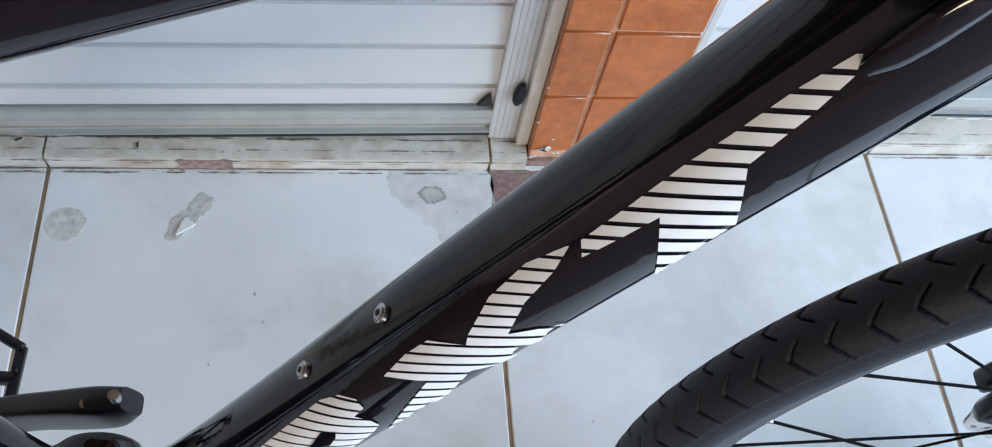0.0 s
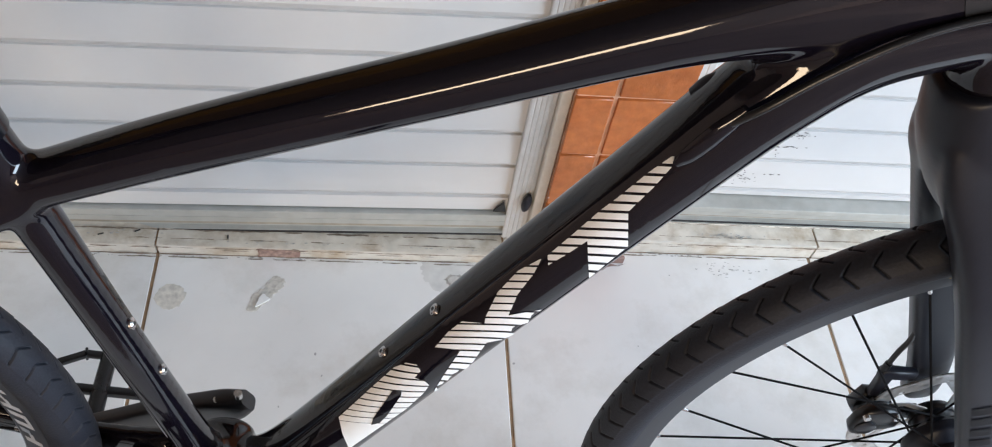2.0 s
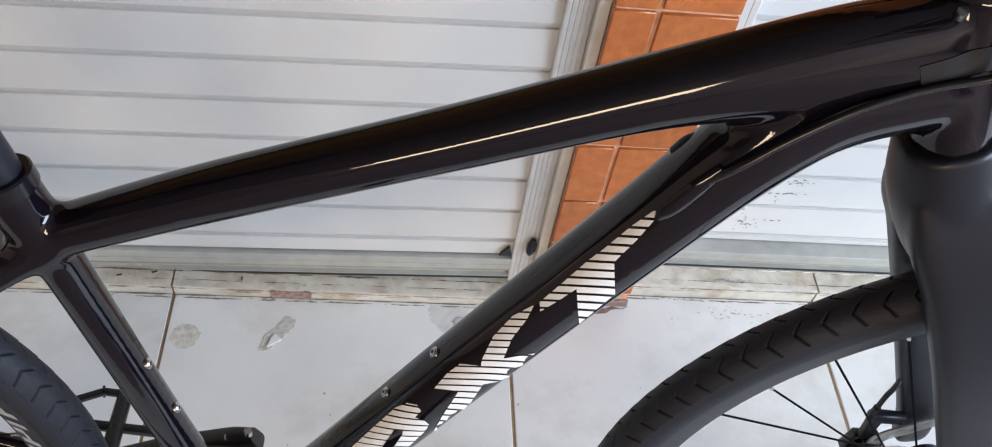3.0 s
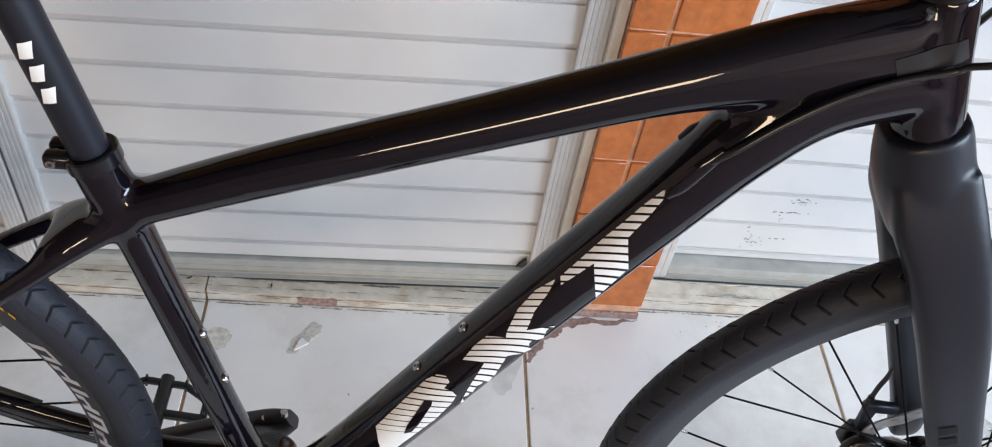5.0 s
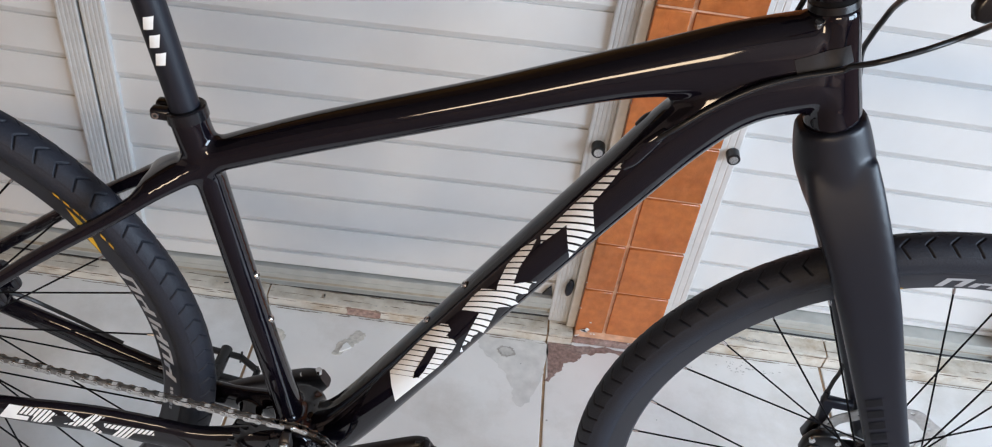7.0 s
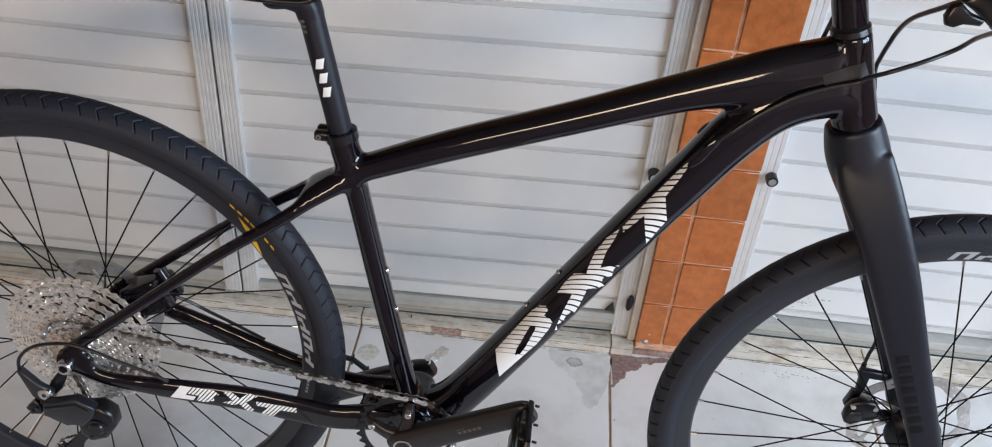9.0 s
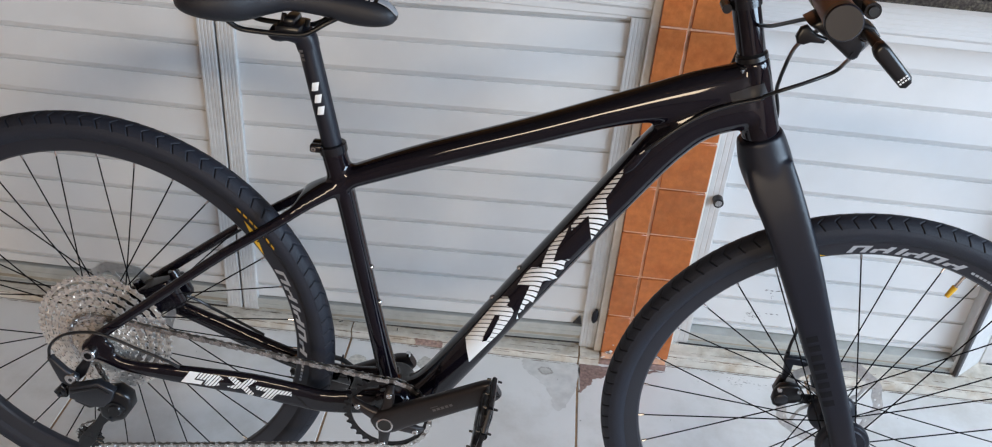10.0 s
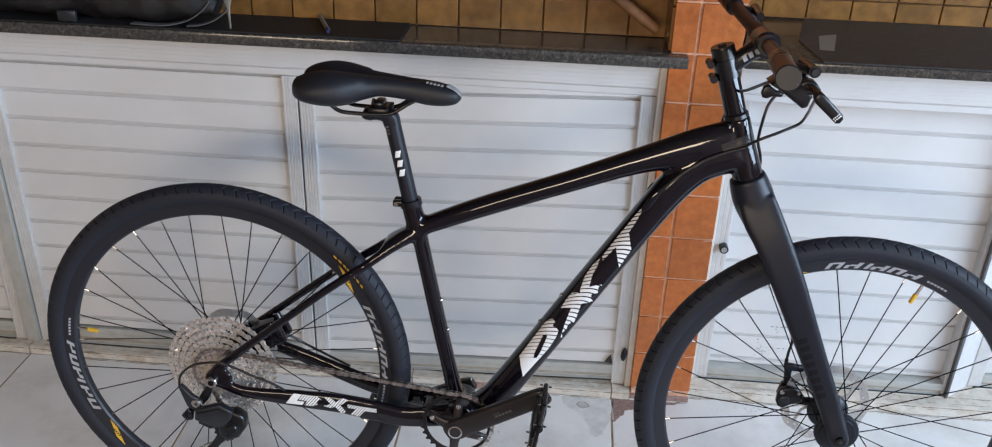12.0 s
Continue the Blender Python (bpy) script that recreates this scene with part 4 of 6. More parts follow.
# fork
def build_fork():
    bm = bmesh.new()
    tube(bm, [(0.9010, 0, 0.7830, 0.0288, 0.0280), (0.9065, 0, 0.770, 0.0315, 0.0290), (0.9160, 0, 0.748, 0.0335, 0.0318), (0.9295, 0, 0.722, 0.0320, 0.0360), (0.9420, 0, 0.698, 0.0285, 0.0395)], power=2.3, seg=28)
    for s in (-1, 1):
        tube(bm, [(0.9175, s * 0.019, 0.750, 0.0295, 0.0100), (0.9315, s * 0.0255, 0.720, 0.0315, 0.0125), (0.9485, s * 0.0325, 0.690, 0.0297, 0.0132), (0.9665, s * 0.0385, 0.655, 0.0284, 0.0128), (0.9895, s * 0.0440, 0.608, 0.0268, 0.0120),
                  (1.0370, s * 0.050, 0.505, 0.0225, 0.0110), (1.0835, s * 0.0590, 0.404, 0.0190, 0.0105), (FX - 0.005, s * 0.0690, 0.354, 0.0178, 0.0105), (FX + 0.002, s * 0.0730, 0.336, 0.0150, 0.0095), (FX + 0.004, s * 0.0735, 0.328, 0.010, 0.007)], seg=32, power=4.2)
    fk = part("fork", bm, M["matte_black"], bike, "matte black rigid fork with angular blades", 180)
    rm = fk.modifiers.new("merge", "REMESH")
    rm.mode, rm.voxel_size, rm.use_smooth_shade = "VOXEL", 0.0026, True
    sm = fk.modifiers.new("fair", "SMOOTH")
    sm.factor, sm.iterations = 0.5, 9
    return bake(fk)


fork_ob = build_fork()
# raised bars down the fork blade
d = Vector((0.098, 0, -0.212)).normalized()
for k in range(8):
    c = Vector((1.021, -0.12, 0.520)) + d * (0.0155 * k)
    n = Vector((d.z, 0, -d.x))
    bm = bmesh.new()
    bm.faces.new([bm.verts.new(c + n * a * 0.0075 + d * b * 0.0048) for a, b in ((-1, -1), (1, -1), (1, 1), (-1, 1))])
    on_frame("fork_print", bm, M["dim_print"], fork_ob, "glossy black bars printed on the blade", fork_ob)

# headset, spacers, stem, bar
ax = Vector((-0.0345, 0, 0.104)).normalized()      # steering axis, upwards
h0 = Vector((0.8710, 0, 0.880))
bm = bmesh.new()
rod(bm, h0, h0 + ax * 0.006, 0.0200, 0.0195, 32)
rod(bm, h0 + ax * 0.0065, h0 + ax * 0.010, 0.0190, 0.0165, 32)
part("headset_cap", bm, M["black_part"], bike)
bm = bmesh.new()
rod(bm, h0 + ax * 0.010, h0 + ax * 0.0665, 0.0174, 0.0172, 32)
part("spacer", bm, M["gloss_black"], bike, "tall glossy black steerer spacer")
bm = bmesh.new()
b0 = Vector((0.9035, 0, 0.772))
rod(bm, b0 + ax * 0.0025, b0 + ax * 0.0070, 0.0252, 0.0250, 36)
part("headset_ring", bm, M["black_part"], bike, "black lower headset ring")
s0 = h0 + ax * 0.067
bm = bmesh.new()
rod(bm, s0, s0 + ax * 0.030, 0.0192, 0.0192, 32)
bar_c = Vector((0.897, 0, 1.0005))
sm0 = s0 + ax * 0.015
tube(bm, [(*(sm0), 0.0165, 0.017), (*(sm0.lerp(bar_c, 0.45)), 0.0130, 0.0150), (*(sm0.lerp(bar_c, 0.85)), 0.0150, 0.021), (*bar_c, 0.0185, 0.0225)], seg=20, power=2.8)
rod(bm, bar_c + Vector((0, -0.022, 0)), bar_c + Vector((0, 0.022, 0)), 0.0205, 0.0205, 28)
stem = part("stem", bm, M["clamp"], bike, "glossy black alloy stem")
bm = bmesh.new()
rod(bm, s0 + ax * 0.0305, s0 + ax * 0.0465, 0.0185, 0.0185, 32)
part("upper_spacer", bm, M["black_part"], stem, "black spacer above the clamp")
bm = bmesh.new()
rod(bm, s0 + ax * 0.047, s0 + ax * 0.051, 0.0186, 0.0176, 32)
rod(bm, s0 + ax * 0.051, s0 + ax * 0.054, 0.007, 0.006, 12)
part("top_cap", bm, M["black_part"], stem)
for dz in (0.003, 0.027):
    c = s0 + ax * dz + Vector((-0.0225, 0, -0.006))
    bm = bmesh.new()
    rod(bm, c + Vector((0, -0.0135, 0)), c + Vector((0, 0.0135, 0)), 0.0058, 0.0058, 14)
    part("clamp_bolt", bm, M["black_part"], stem, "black clamp bolt")
for k in range(3):
    a, b = sm0.lerp(bar_c, 0.40 + 0.15 * k), sm0.lerp(bar_c, 0.50 + 0.15 * k)
    bm = bmesh.new()
    up = Vector((-0.5, 0, 0.87)) * 0.0045
    bm.faces.new([bm.verts.new(p + Vector((0, -0.06, 0)) + o) for p, o in ((a, -up), (b, -up), (b, up), (a, up))])
    on_frame("stem_print", bm, M["rim_white"], stem, "pale bars printed on the stem", stem)
BAR = lambda y: Vector((0.897 - 0.040 * (abs(y) / 0.367) ** 1.3, y, 1.0005 + 0.0325 * (abs(y) / 0.367)))
bm = bmesh.new()
cord(bm, [BAR(y) for y in np.linspace(-0.362, 0.362, 13)], 0.0112, 16, 3)
cord(bm, [BAR(y) for y in (-0.05, -0.02, 0.02, 0.05)], 0.0157, 16, 3)
hbar = part("handlebar", bm, M["matte_black"], bike, "matte black flat handlebar")
for s in (-1, 1):
    bm = bmesh.new()
    pts = [BAR(s * y) for y in np.linspace(0.238, 0.362, 8)]
    tube(bm, [(*p, r, r) for p, r in zip(pts, (0.0138, 0.0140, 0.0141, 0.0142, 0.0142, 0.0143, 0.0145, 0.0147))], seg=32, sub=3, ref=(0, 0, 1))
    gr = part("grip", bm, M["brown_grip"], hbar, "smooth brown rubber grip")
    bm = bmesh.new()
    rod(bm, BAR(s * 0.352), BAR(s * 0.3645), 0.0150, 0.0152, 36)
    rod(bm, BAR(s * 0.3645), BAR(s * 0.3665), 0.0152, 0.0140, 36)
    part("grip_end", bm, M["matte_black"], gr, "flat dark rubber end of the grip")
    bm = bmesh.new()
    rod(bm, BAR(s * 0.230), BAR(s * 0.240), 0.0152, 0.0152, 28)
    part("grip_collar", bm, M["black_part"], gr, "black lock collar of the grip")


def brake_lever(s):
    """Brake lever: clamp, master cylinder, reservoir, pivot and flat blade."""
    bm = bmesh.new()
    rod(bm, BAR(s * 0.205), BAR(s * 0.226), 0.0155, 0.0155, 24)
    tube(bm, [(0.890, s * 0.215, 1.012, 0.009, 0.008), (0.904, s * 0.217, 1.009, 0.0095, 0.009), (0.914, s * 0.222, 1.008, 0.0085, 0.009)], seg=16, ref=(0, 0, 1))
    rod(bm, (0.917, s * 0.170, 1.010), (0.918, s * 0.240, 1.013), 0.0070, 0.0078, 20)
    lv = part("brake_lever", bm, M["black_part"], bike, "black hydraulic brake lever with its reservoir")
    bm = rod(bmesh.new(), (0.918, s * 0.240, 1.013), (0.918, s * 0.243, 1.013), 0.0052, 0.0046, 18)
    part("bleed_screw", bm, M["dark"], lv)
    bm = slab([(0.897, 1.002), (0.905, 1.007), (0.917, 1.004), (0.924, 0.996), (0.919, 0.989), (0.909, 0.991), (0.902, 0.994)], min(s * 0.262, s * 0.236), max(s * 0.262, s * 0.236), 0.002)
    rod(bm, (0.905, s * 0.266, 0.998), (0.905, s * 0.232, 0.998), 0.0042, 0.0042, 14)
    rod(bm, (0.916, s * 0.266, 0.996), (0.916, s * 0.232, 0.996), 0.0034, 0.0034, 14)
    part("lever_pivot", bm, M["black_part"], lv, "black pivot block with two pins")
    bm = slab([(0.9015, 0.9990), (0.9040, 1.0055), (0.9090, 1.0075), (0.9140, 1.0040), (0.9395, 0.9805), (0.9410, 0.9750), (0.9375, 0.9695), (0.9325, 0.9690), (0.9050, 0.9925)], min(s * 0.322, s * 0.309), max(s * 0.322, s * 0.309), 0.0034)
    tube(bm, [(0.909, s * 0.250, 0.998, 0.005, 0.004), (0.911, s * 0.280, 0.999, 0.006, 0.004), (0.915, s * 0.312, 0.995, 0.007, 0.0045)], seg=12, ref=(0, 0, 1))
    bl = part("lever_blade", bm, M["black_part"], lv, "flat black blade with rounded end", 50)
    u, v = Vector((0.735, 0, -0.678)), Vector((0.678, 0, 0.735))
    for k in range(2):
        c = Vector((0.9335 - 0.0022 * k, s * 0.3224, 0.9765 + 0.0020 * k))
        bm = bmesh.new()
        for i in range(4):
            a = c + v * (0.0026 * i - 0.0039)
            bm.faces.new([bm.verts.new(a + u * p + v * q) for p, q in ((-0.0008, -0.0009), (0.0008, -0.0009), (0.0008, 0.0009), (-0.0008, 0.0009))])
        part("blade_print", bm, M["white"], bl, "row of tiny white bars on the blade")
    return lv


brake_lever(-1)
brake_lever(1)
bm = slab([(0.866, 0.9920), (0.878, 0.9855), (0.889, 0.9780), (0.911, 0.9625), (0.918, 0.9650), (0.922, 0.9790), (0.915, 0.9920), (0.897, 1.0000), (0.878, 1.0010)], -0.236, -0.196, 0.004)
rod(bm, (0.905, -0.212, 0.972), (0.914, -0.235, 0.968), 0.0050, 0.0045, 14)
sh = part("shifter", bm, M["black_part"], bike, "black trigger shifter pod under the bar", 50)
bm = slab([(0.8535, 0.9830), (0.8560, 0.9920), (0.8620, 0.9950), (0.8675, 0.9905), (0.8720, 0.9875), (0.8830, 0.9840), (0.8800, 0.9790), (0.8680, 0.9790), (0.8620, 0.9760), (0.8560, 0.9770)], -0.247, -0.239, 0.0025)
part("shift_paddle", bm, M["black_part"], sh, "thumb paddle of the shifter", 50)

# cables
bm = bmesh.new()
cord(bm, [(0.918, -0.240, 0.986), (0.938, -0.190, 0.970), (0.950, -0.130, 0.940), (0.961, -0.070, 0.911), (0.9600, -0.038, 0.8865), (0.932, -0.044, 0.873), (0.903, -0.046, 0.8595), (0.890, -0.030, 0.845), (0.885, -0.0255, 0.838), (0.855, -0.0245, 0.827), (0.825, -0.0265, 0.813), (0.795, -0.0275, 0.790), (0.772, -0.0275, 0.767), (0.758, -0.0230, 0.750)], 0.0024, 10, 8)
part("gear_cable", bm, M["cable"], bike, "black cable running along the head into a port")
bm = bmesh.new()
cord(bm, [(0.905, 0.20, 0.995), (0.896, 0.16, 0.972), (0.884, 0.11, 0.948), (0.872, 0.065, 0.925), (0.862, 0.036, 0.890), (0.848, 0.026, 0.840), (0.835, 0.024, 0.815)], 0.0025, 10, 8)
part("brake_hose", bm, M["cable"], bike, "black brake hose")
bm = bmesh.new()
cord(bm, [(0.905, -0.205, 0.990), (0.901, -0.165, 0.974), (0.901, -0.120, 0.951), (0.907, -0.050, 0.917), (0.9115, -0.012, 0.891), (0.9125, 0.003, 0.8713), (0.9135, 0.015, 0.8535), (0.916, 0.027, 0.832), (0.926, 0.036, 0.80), (0.930, 0.043, 0.75), (0.955, 0.052, 0.66)], 0.0025, 10, 8)
part("brake_hose", bm, M["cable"], bike, "black brake hose")
bm = bmesh.new()
cord(bm, [(0.884, -0.205, 0.995), (0.874, -0.15, 0.972), (0.868, -0.08, 0.945), (0.870, 0.0, 0.920), (0.884, 0.032, 0.895), (0.89, 0.030, 0.85)], 0.0023, 10, 8)
part("gear_cable", bm, M["cable"], bike, "black cable behind the head tube")
bm = bmesh.new()
bm.faces.new([bm.verts.new((x, -0.09, z)) for x, z in ((0.8490, 0.8395), (0.8875, 0.8575), (0.8950, 0.8440), (0.8560, 0.8255))])
on_frame("film_patch", bm, M["film_grey"], bike, "clear protective film patch stuck to the head tube", lift=0.0005)
bm = bmesh.new()
tube(bm, [(0.766, -0.0215, 0.760, 0.004, 0.003), (0.755, -0.0228, 0.745, 0.0065, 0.0035), (0.744, -0.0232, 0.727, 0.0062, 0.0028), (0.738, -0.0225, 0.718, 0.003, 0.0015)], seg=12, sub=4)
part("cable_port", bm, M["gloss_black"], bike, "oval cable port grommet")
bm = bmesh.new()
tube(bm, [(0.756, 0.009, 0.758, 0.0015, 0.003), (0.751, 0.010, 0.752, 0.0022, 0.004), (0.745, 0.010, 0.744, 0.0010, 0.003)], seg=12, sub=4)
part("cable_port", bm, M["matte_black"], bike, "raised cable port cover")

# bottle bosses and frame bolts
for x, z, nx, nz in ((0.6145, 0.541, -0.85, 0.53), (0.5800, 0.4855, -0.85, 0.53), (0.4045, 0.512, 0.976, 0.215), (0.4175, 0.453, 0.976, 0.215)):
    bm = bmesh.new()
    n = Vector((nx, 0, nz))
    p = Vector((x, 0, z)) - n * 0.004
    rod(bm, p, p + n * 0.0046, 0.0046, 0.0044, 20)
    rod(bm, p + n * 0.0046, p + n * 0.0056, 0.0040, 0.0030, 20)
    bolt = part("boss_bolt", bm, M["steel"], bike, "bright steel bottle cage bolt")
    bm = rod(bmesh.new(), p + n * 0.0052, p + n * 0.0059, 0.0016, 0.0016, 6)
    part("hex_socket", bm, M["dark"], bolt)
# bright peg added to stand for a glint at the joint
bm = bmesh.new()
rod(bm, (0.8630, -0.0085, 0.858), (0.8590, -0.0160, 0.8715), 0.0034, 0.0030, 14)
part("head_plug", bm, M["steel"], bike, "tiny steel peg added as a bright glint where top tube meets head tube")

# seat clamp, post, saddle
sax = Vector((-0.0325, 0, 0.147)).normalized()
c0 = Vector((0.3500, 0, 0.6885))
bm = bmesh.new()
rod(bm, c0 + sax * 0.001, c0 + sax * 0.0115, 0.0190, 0.0190, 36)
rod(bm, c0 + sax * 0.0115, c0 + sax * 0.0128, 0.0190, 0.0178, 36)
for y0, y1 in ((-0.0125, -0.0012), (0.0012, 0.0125)):
    lug = box(bmesh.new(), -0.031, -0.012, y0, y1, 0.0008, 0.0122, 0.0030, 3)
    bmesh.ops.transform(lug, matrix=Matrix.Translation(c0), verts=lug.verts)
    tmp = bpy.data.meshes.new("tmp")
    lug.to_mesh(tmp)
    lug.free()
    bm.from_mesh(tmp)
    bpy.data.meshes.remove(tmp)
cl = part("seat_clamp", bm, M["clamp"], bike, "black alloy seat clamp")
bm = bmesh.new()
rod(bm, (c0.x - 0.0250, -0.0138, c0.z + 0.0066), (c0.x - 0.0250, 0.0138, c0.z + 0.0066), 0.0032, 0.0032, 16)
bolt = part("clamp_bolt", bm, M["steel"], cl, "bright steel clamp bolt")
bm = rod(bmesh.new(), (c0.x - 0.0250, -0.0142, c0.z + 0.0066), (c0.x - 0.0250, -0.0130, c0.z + 0.0066), 0.0016, 0.0016, 6)
part("hex_socket", bm, M["dark"], bolt)
bm = bmesh.new()
p1 = c0 + sax * 0.158
rod(bm, c0 - sax * 0.02, p1, 0.0136, 0.0136, 32)
tube(bm, [(*(p1 - sax * 0.012), 0.0138, 0.0138), (*(p1 + Vector((-0.004, 0, 0.004))), 0.0142, 0.0150), (*(p1 + Vector((-0.020, 0, 0.008))), 0.0115, 0.017), (*(p1 + Vector((-0.038, 0, 0.005))), 0.010, 0.015), (*(p1 + Vector((-0.046, 0, 0.008))), 0.007, 0.012)], seg=18, power=2.8)
post = part("seat_post", bm, M["matte_black"], bike, "matte black seat post")
nrm = Vector((sax.z, 0, -sax.x))
for k in range(3):
    c = c0 + sax * (0.0985 - 0.0165 * k) + nrm * 0.0005 + Vector((0, -0.05, 0))
    bm = bmesh.new()
    bm.faces.new([bm.verts.new(c + nrm * (a * 0.0042) + sax * b * 0.0056 + nrm * b * 0.0018) for a, b in ((-1, -1), (1, -1), (1, 1), (-1, 1))])
    on_frame("post_print", bm, M["white"], post, "white bars printed on the post", post)
for k in range(3):
    c = c0 + sax * (0.147 - 0.006 * k)
    bm = bmesh.new()
    bm.faces.new([bm.verts.new(c + Vector((0, -0.05, 0)) + nrm * (a * 0.003 - 0.007) + sax * b * 0.0018) for a, b in ((-1, -1), (1, -1), (1, 1), (-1, 1))])
    on_frame("post_scale", bm, M["grey_print"], post, "faint scale marks", post)
bm = bmesh.new()
box(bm, p1.x - 0.034, p1.x - 0.002, -0.023, 0.023, p1.z + 0.010, p1.z + 0.0215, 0.004, 2)
box(bm, p1.x - 0.026, p1.x - 0.010, -0.017, 0.017, p1.z + 0.020, p1.z + 0.030, 0.004, 2)
rod(bm, (p1.x - 0.036, 0, p1.z - 0.006), (p1.x - 0.028, 0, p1.z + 0.030), 0.0035, 0.0035, 10)
rod(bm, (p1.x - 0.002, 0, p1.z + 0.004), (p1.x + 0.002, 0, p1.z + 0.026), 0.0035, 0.0035, 10)
part("rail_clamp", bm, M["black_part"], post, "black saddle rail clamp")


def build_saddle():
    bm = bmesh.new()
    rows = [(0.157, 0, 0.890, 0.010, 0.034), (0.163, 0, 0.8905, 0.018, 0.054), (0.180, 0, 0.8920, 0.0250, 0.067), (0.208, 0, 0.8935, 0.0300, 0.0705), (0.237, 0, 0.8940, 0.0290, 0.063),
            (0.265, 0, 0.8965, 0.0230, 0.046), (0.295, 0, 0.898, 0.0180, 0.0315), (0.335, 0, 0.8945, 0.0180, 0.0235), (0.370, 0, 0.8895, 0.0200, 0.0215), (0.398, 0, 0.8865, 0.0175, 0.0200), (0.417, 0, 0.8850, 0.0120, 0.0150), (0.425, 0, 0.8845, 0.004, 0.006)]
    tube(bm, rows, seg=48, sub=5, power=2.35)
    for v in bm.verts:
        x, y, z = v.co
        mid = 0.895
        if z > mid - 0.003 and x < 0.39:
            back = max(0.0, min(1.0, (0.30 - x) / 0.07))          # the channel is deep and wide between the rear wings
            g = math.exp(-(y / (0.0085 + 0.0100 * back)) ** 2) * min(1, max(0, x - 0.150) / 0.02) * min(1, (0.39 - x) / 0.05)
            v.co.z -= (0.0060 + 0.0070 * back) * g
        if x < 0.185:
            v.co.x += 0.010 * math.exp(-(y / 0.016) ** 2) * min(1, (0.185 - x) / 0.02)
        if z < mid - 0.006:
            k = min(1.0, abs(y) / 0.02)
            v.co.z = mid - 0.006 + (z - mid + 0.006) * (0.35 + 0.65 * k if x < 0.30 else 1)
        if x < 0.27 and z > mid:
            v.co.z += 0.0035 * math.exp(-((abs(y) - 0.040) / 0.018) ** 2)
    for v in bm.verts:
        v.co.x += 0.006
    sd = part("saddle", bm, M["saddle"], bike, "black padded saddle with a centre groove", 60)
    for s in (-1, 1):
        bm = bmesh.new()
        cord(bm, [(0.222, s * 0.030, 0.868), (0.236, s * 0.026, 0.857), (0.256, s * 0.0225, 0.8535), (0.30, s * 0.0215, 0.8535), (0.322, s * 0.0205, 0.857), (0.345, s * 0.017, 0.871), (0.358, s * 0.013, 0.878)], 0.0034, 10)
        part("saddle_rail", bm, M["black_part"], sd, "black steel saddle rail")
    bm = bmesh.new()
    tube(bm, [(0.409, -0.004, 0.9040, 0.0016, 0.010), (0.422, -0.004, 0.8980, 0.0016, 0.009), (0.4315, -0.003, 0.888, 0.0016, 0.006)], seg=10, sub=4)
    part("nose_edge", bm, M["rim_white"], sd, "pale strip along the edge of the saddle nose")
    for k in range(5):
        bm = boxed(0.376 + 0.006 * k, 0.3795 + 0.006 * k, -0.015, -0.008, 0.9078 - 0.0010 * k, 0.9098 - 0.0010 * k)
        part("saddle_print", bm, M["rim_white"], sd, "pale bars printed on the saddle")
    return sd


build_saddle()


# ---------------------------------------------------------------- wheels
def tyre_mesh():
    N, K = 100 * 24, 80
    rc, hw, hh = 0.3295, 0.0195, 0.0205
    uu = np.arange(N) * 2 * math.pi / N
    edge = math.radians(152)
    vv = np.concatenate([np.linspace(-edge, -1.22, 9)[:-1], np.linspace(-1.22, 1.22, K - 15), np.linspace(1.22, edge, 9)[1:]])
    U, V = np.meshgrid(uu, vv, indexing="ij")
    rr = rc + hh * np.cos(V)
    yy = hw * np.sin(V)
    # chevron grooves over the crown, notches at the shoulder
    av = np.abs(V)
    # arrow-shaped cuts on either side of the crown
    turn = U * 100 / (2 * math.pi)
    off = np.where(av < 0.5, (0.5 - av) * 1.0, (av - 0.5) * 0.45)
    side = np.where(V > 0, 0.5, 0.0)
    ph = (turn + off + side) % 1.0
    ramp = ph * np.clip((1.1 - av) / 0.15, 0, 1) * np.clip((av - 0.1) / 0.2, 0, 1)
    ph = np.minimum(ph, 1 - ph)
    groove = np.clip((0.046 - ph) / 0.020, 0, 1) * ((av > 0.09) & (av < 1.14))
    step = np.where((av > 1.17) & (av < 1.23), 0.0003, 0.0) + np.where((av > 2.28) & (av < 2.36), 0.0009, 0.0)
    dent = 0.0032 * groove + 0.0004 * ramp + step
    rr = rr - dent * np.cos(V)
    yy = yy - dent * np.sin(V)
    X, Z = rr * np.cos(U), rr * np.sin(U)
    co = np.stack([X, yy, Z], -1).reshape(-1, 3)
    idx = np.arange(N * (K + 1)).reshape(N, K + 1)
    a, b = idx[:, :-1], np.roll(idx, -1, 0)[:, :-1]
    c, d_ = np.roll(idx, -1, 0)[:, 1:], idx[:, 1:]
    F = np.stack([a, d_, c, b], -1).reshape(-1, 4)
    me = bpy.data.meshes.new("tyre")
    me.vertices.add(len(co))
    me.vertices.foreach_set("co", co.ravel())
    me.loops.add(F.size)
    me.loops.foreach_set("vertex_index", F.ravel().astype(np.int32))
    me.polygons.add(len(F))
    me.polygons.foreach_set("loop_start", np.arange(0, F.size, 4, dtype=np.int32))
    me.polygons.foreach_set("use_smooth", np.ones(len(F), bool))
    me.update(calc_edges=True)
    me.materials.append(M["rubber"])
    return me


TYRE = tyre_mesh()


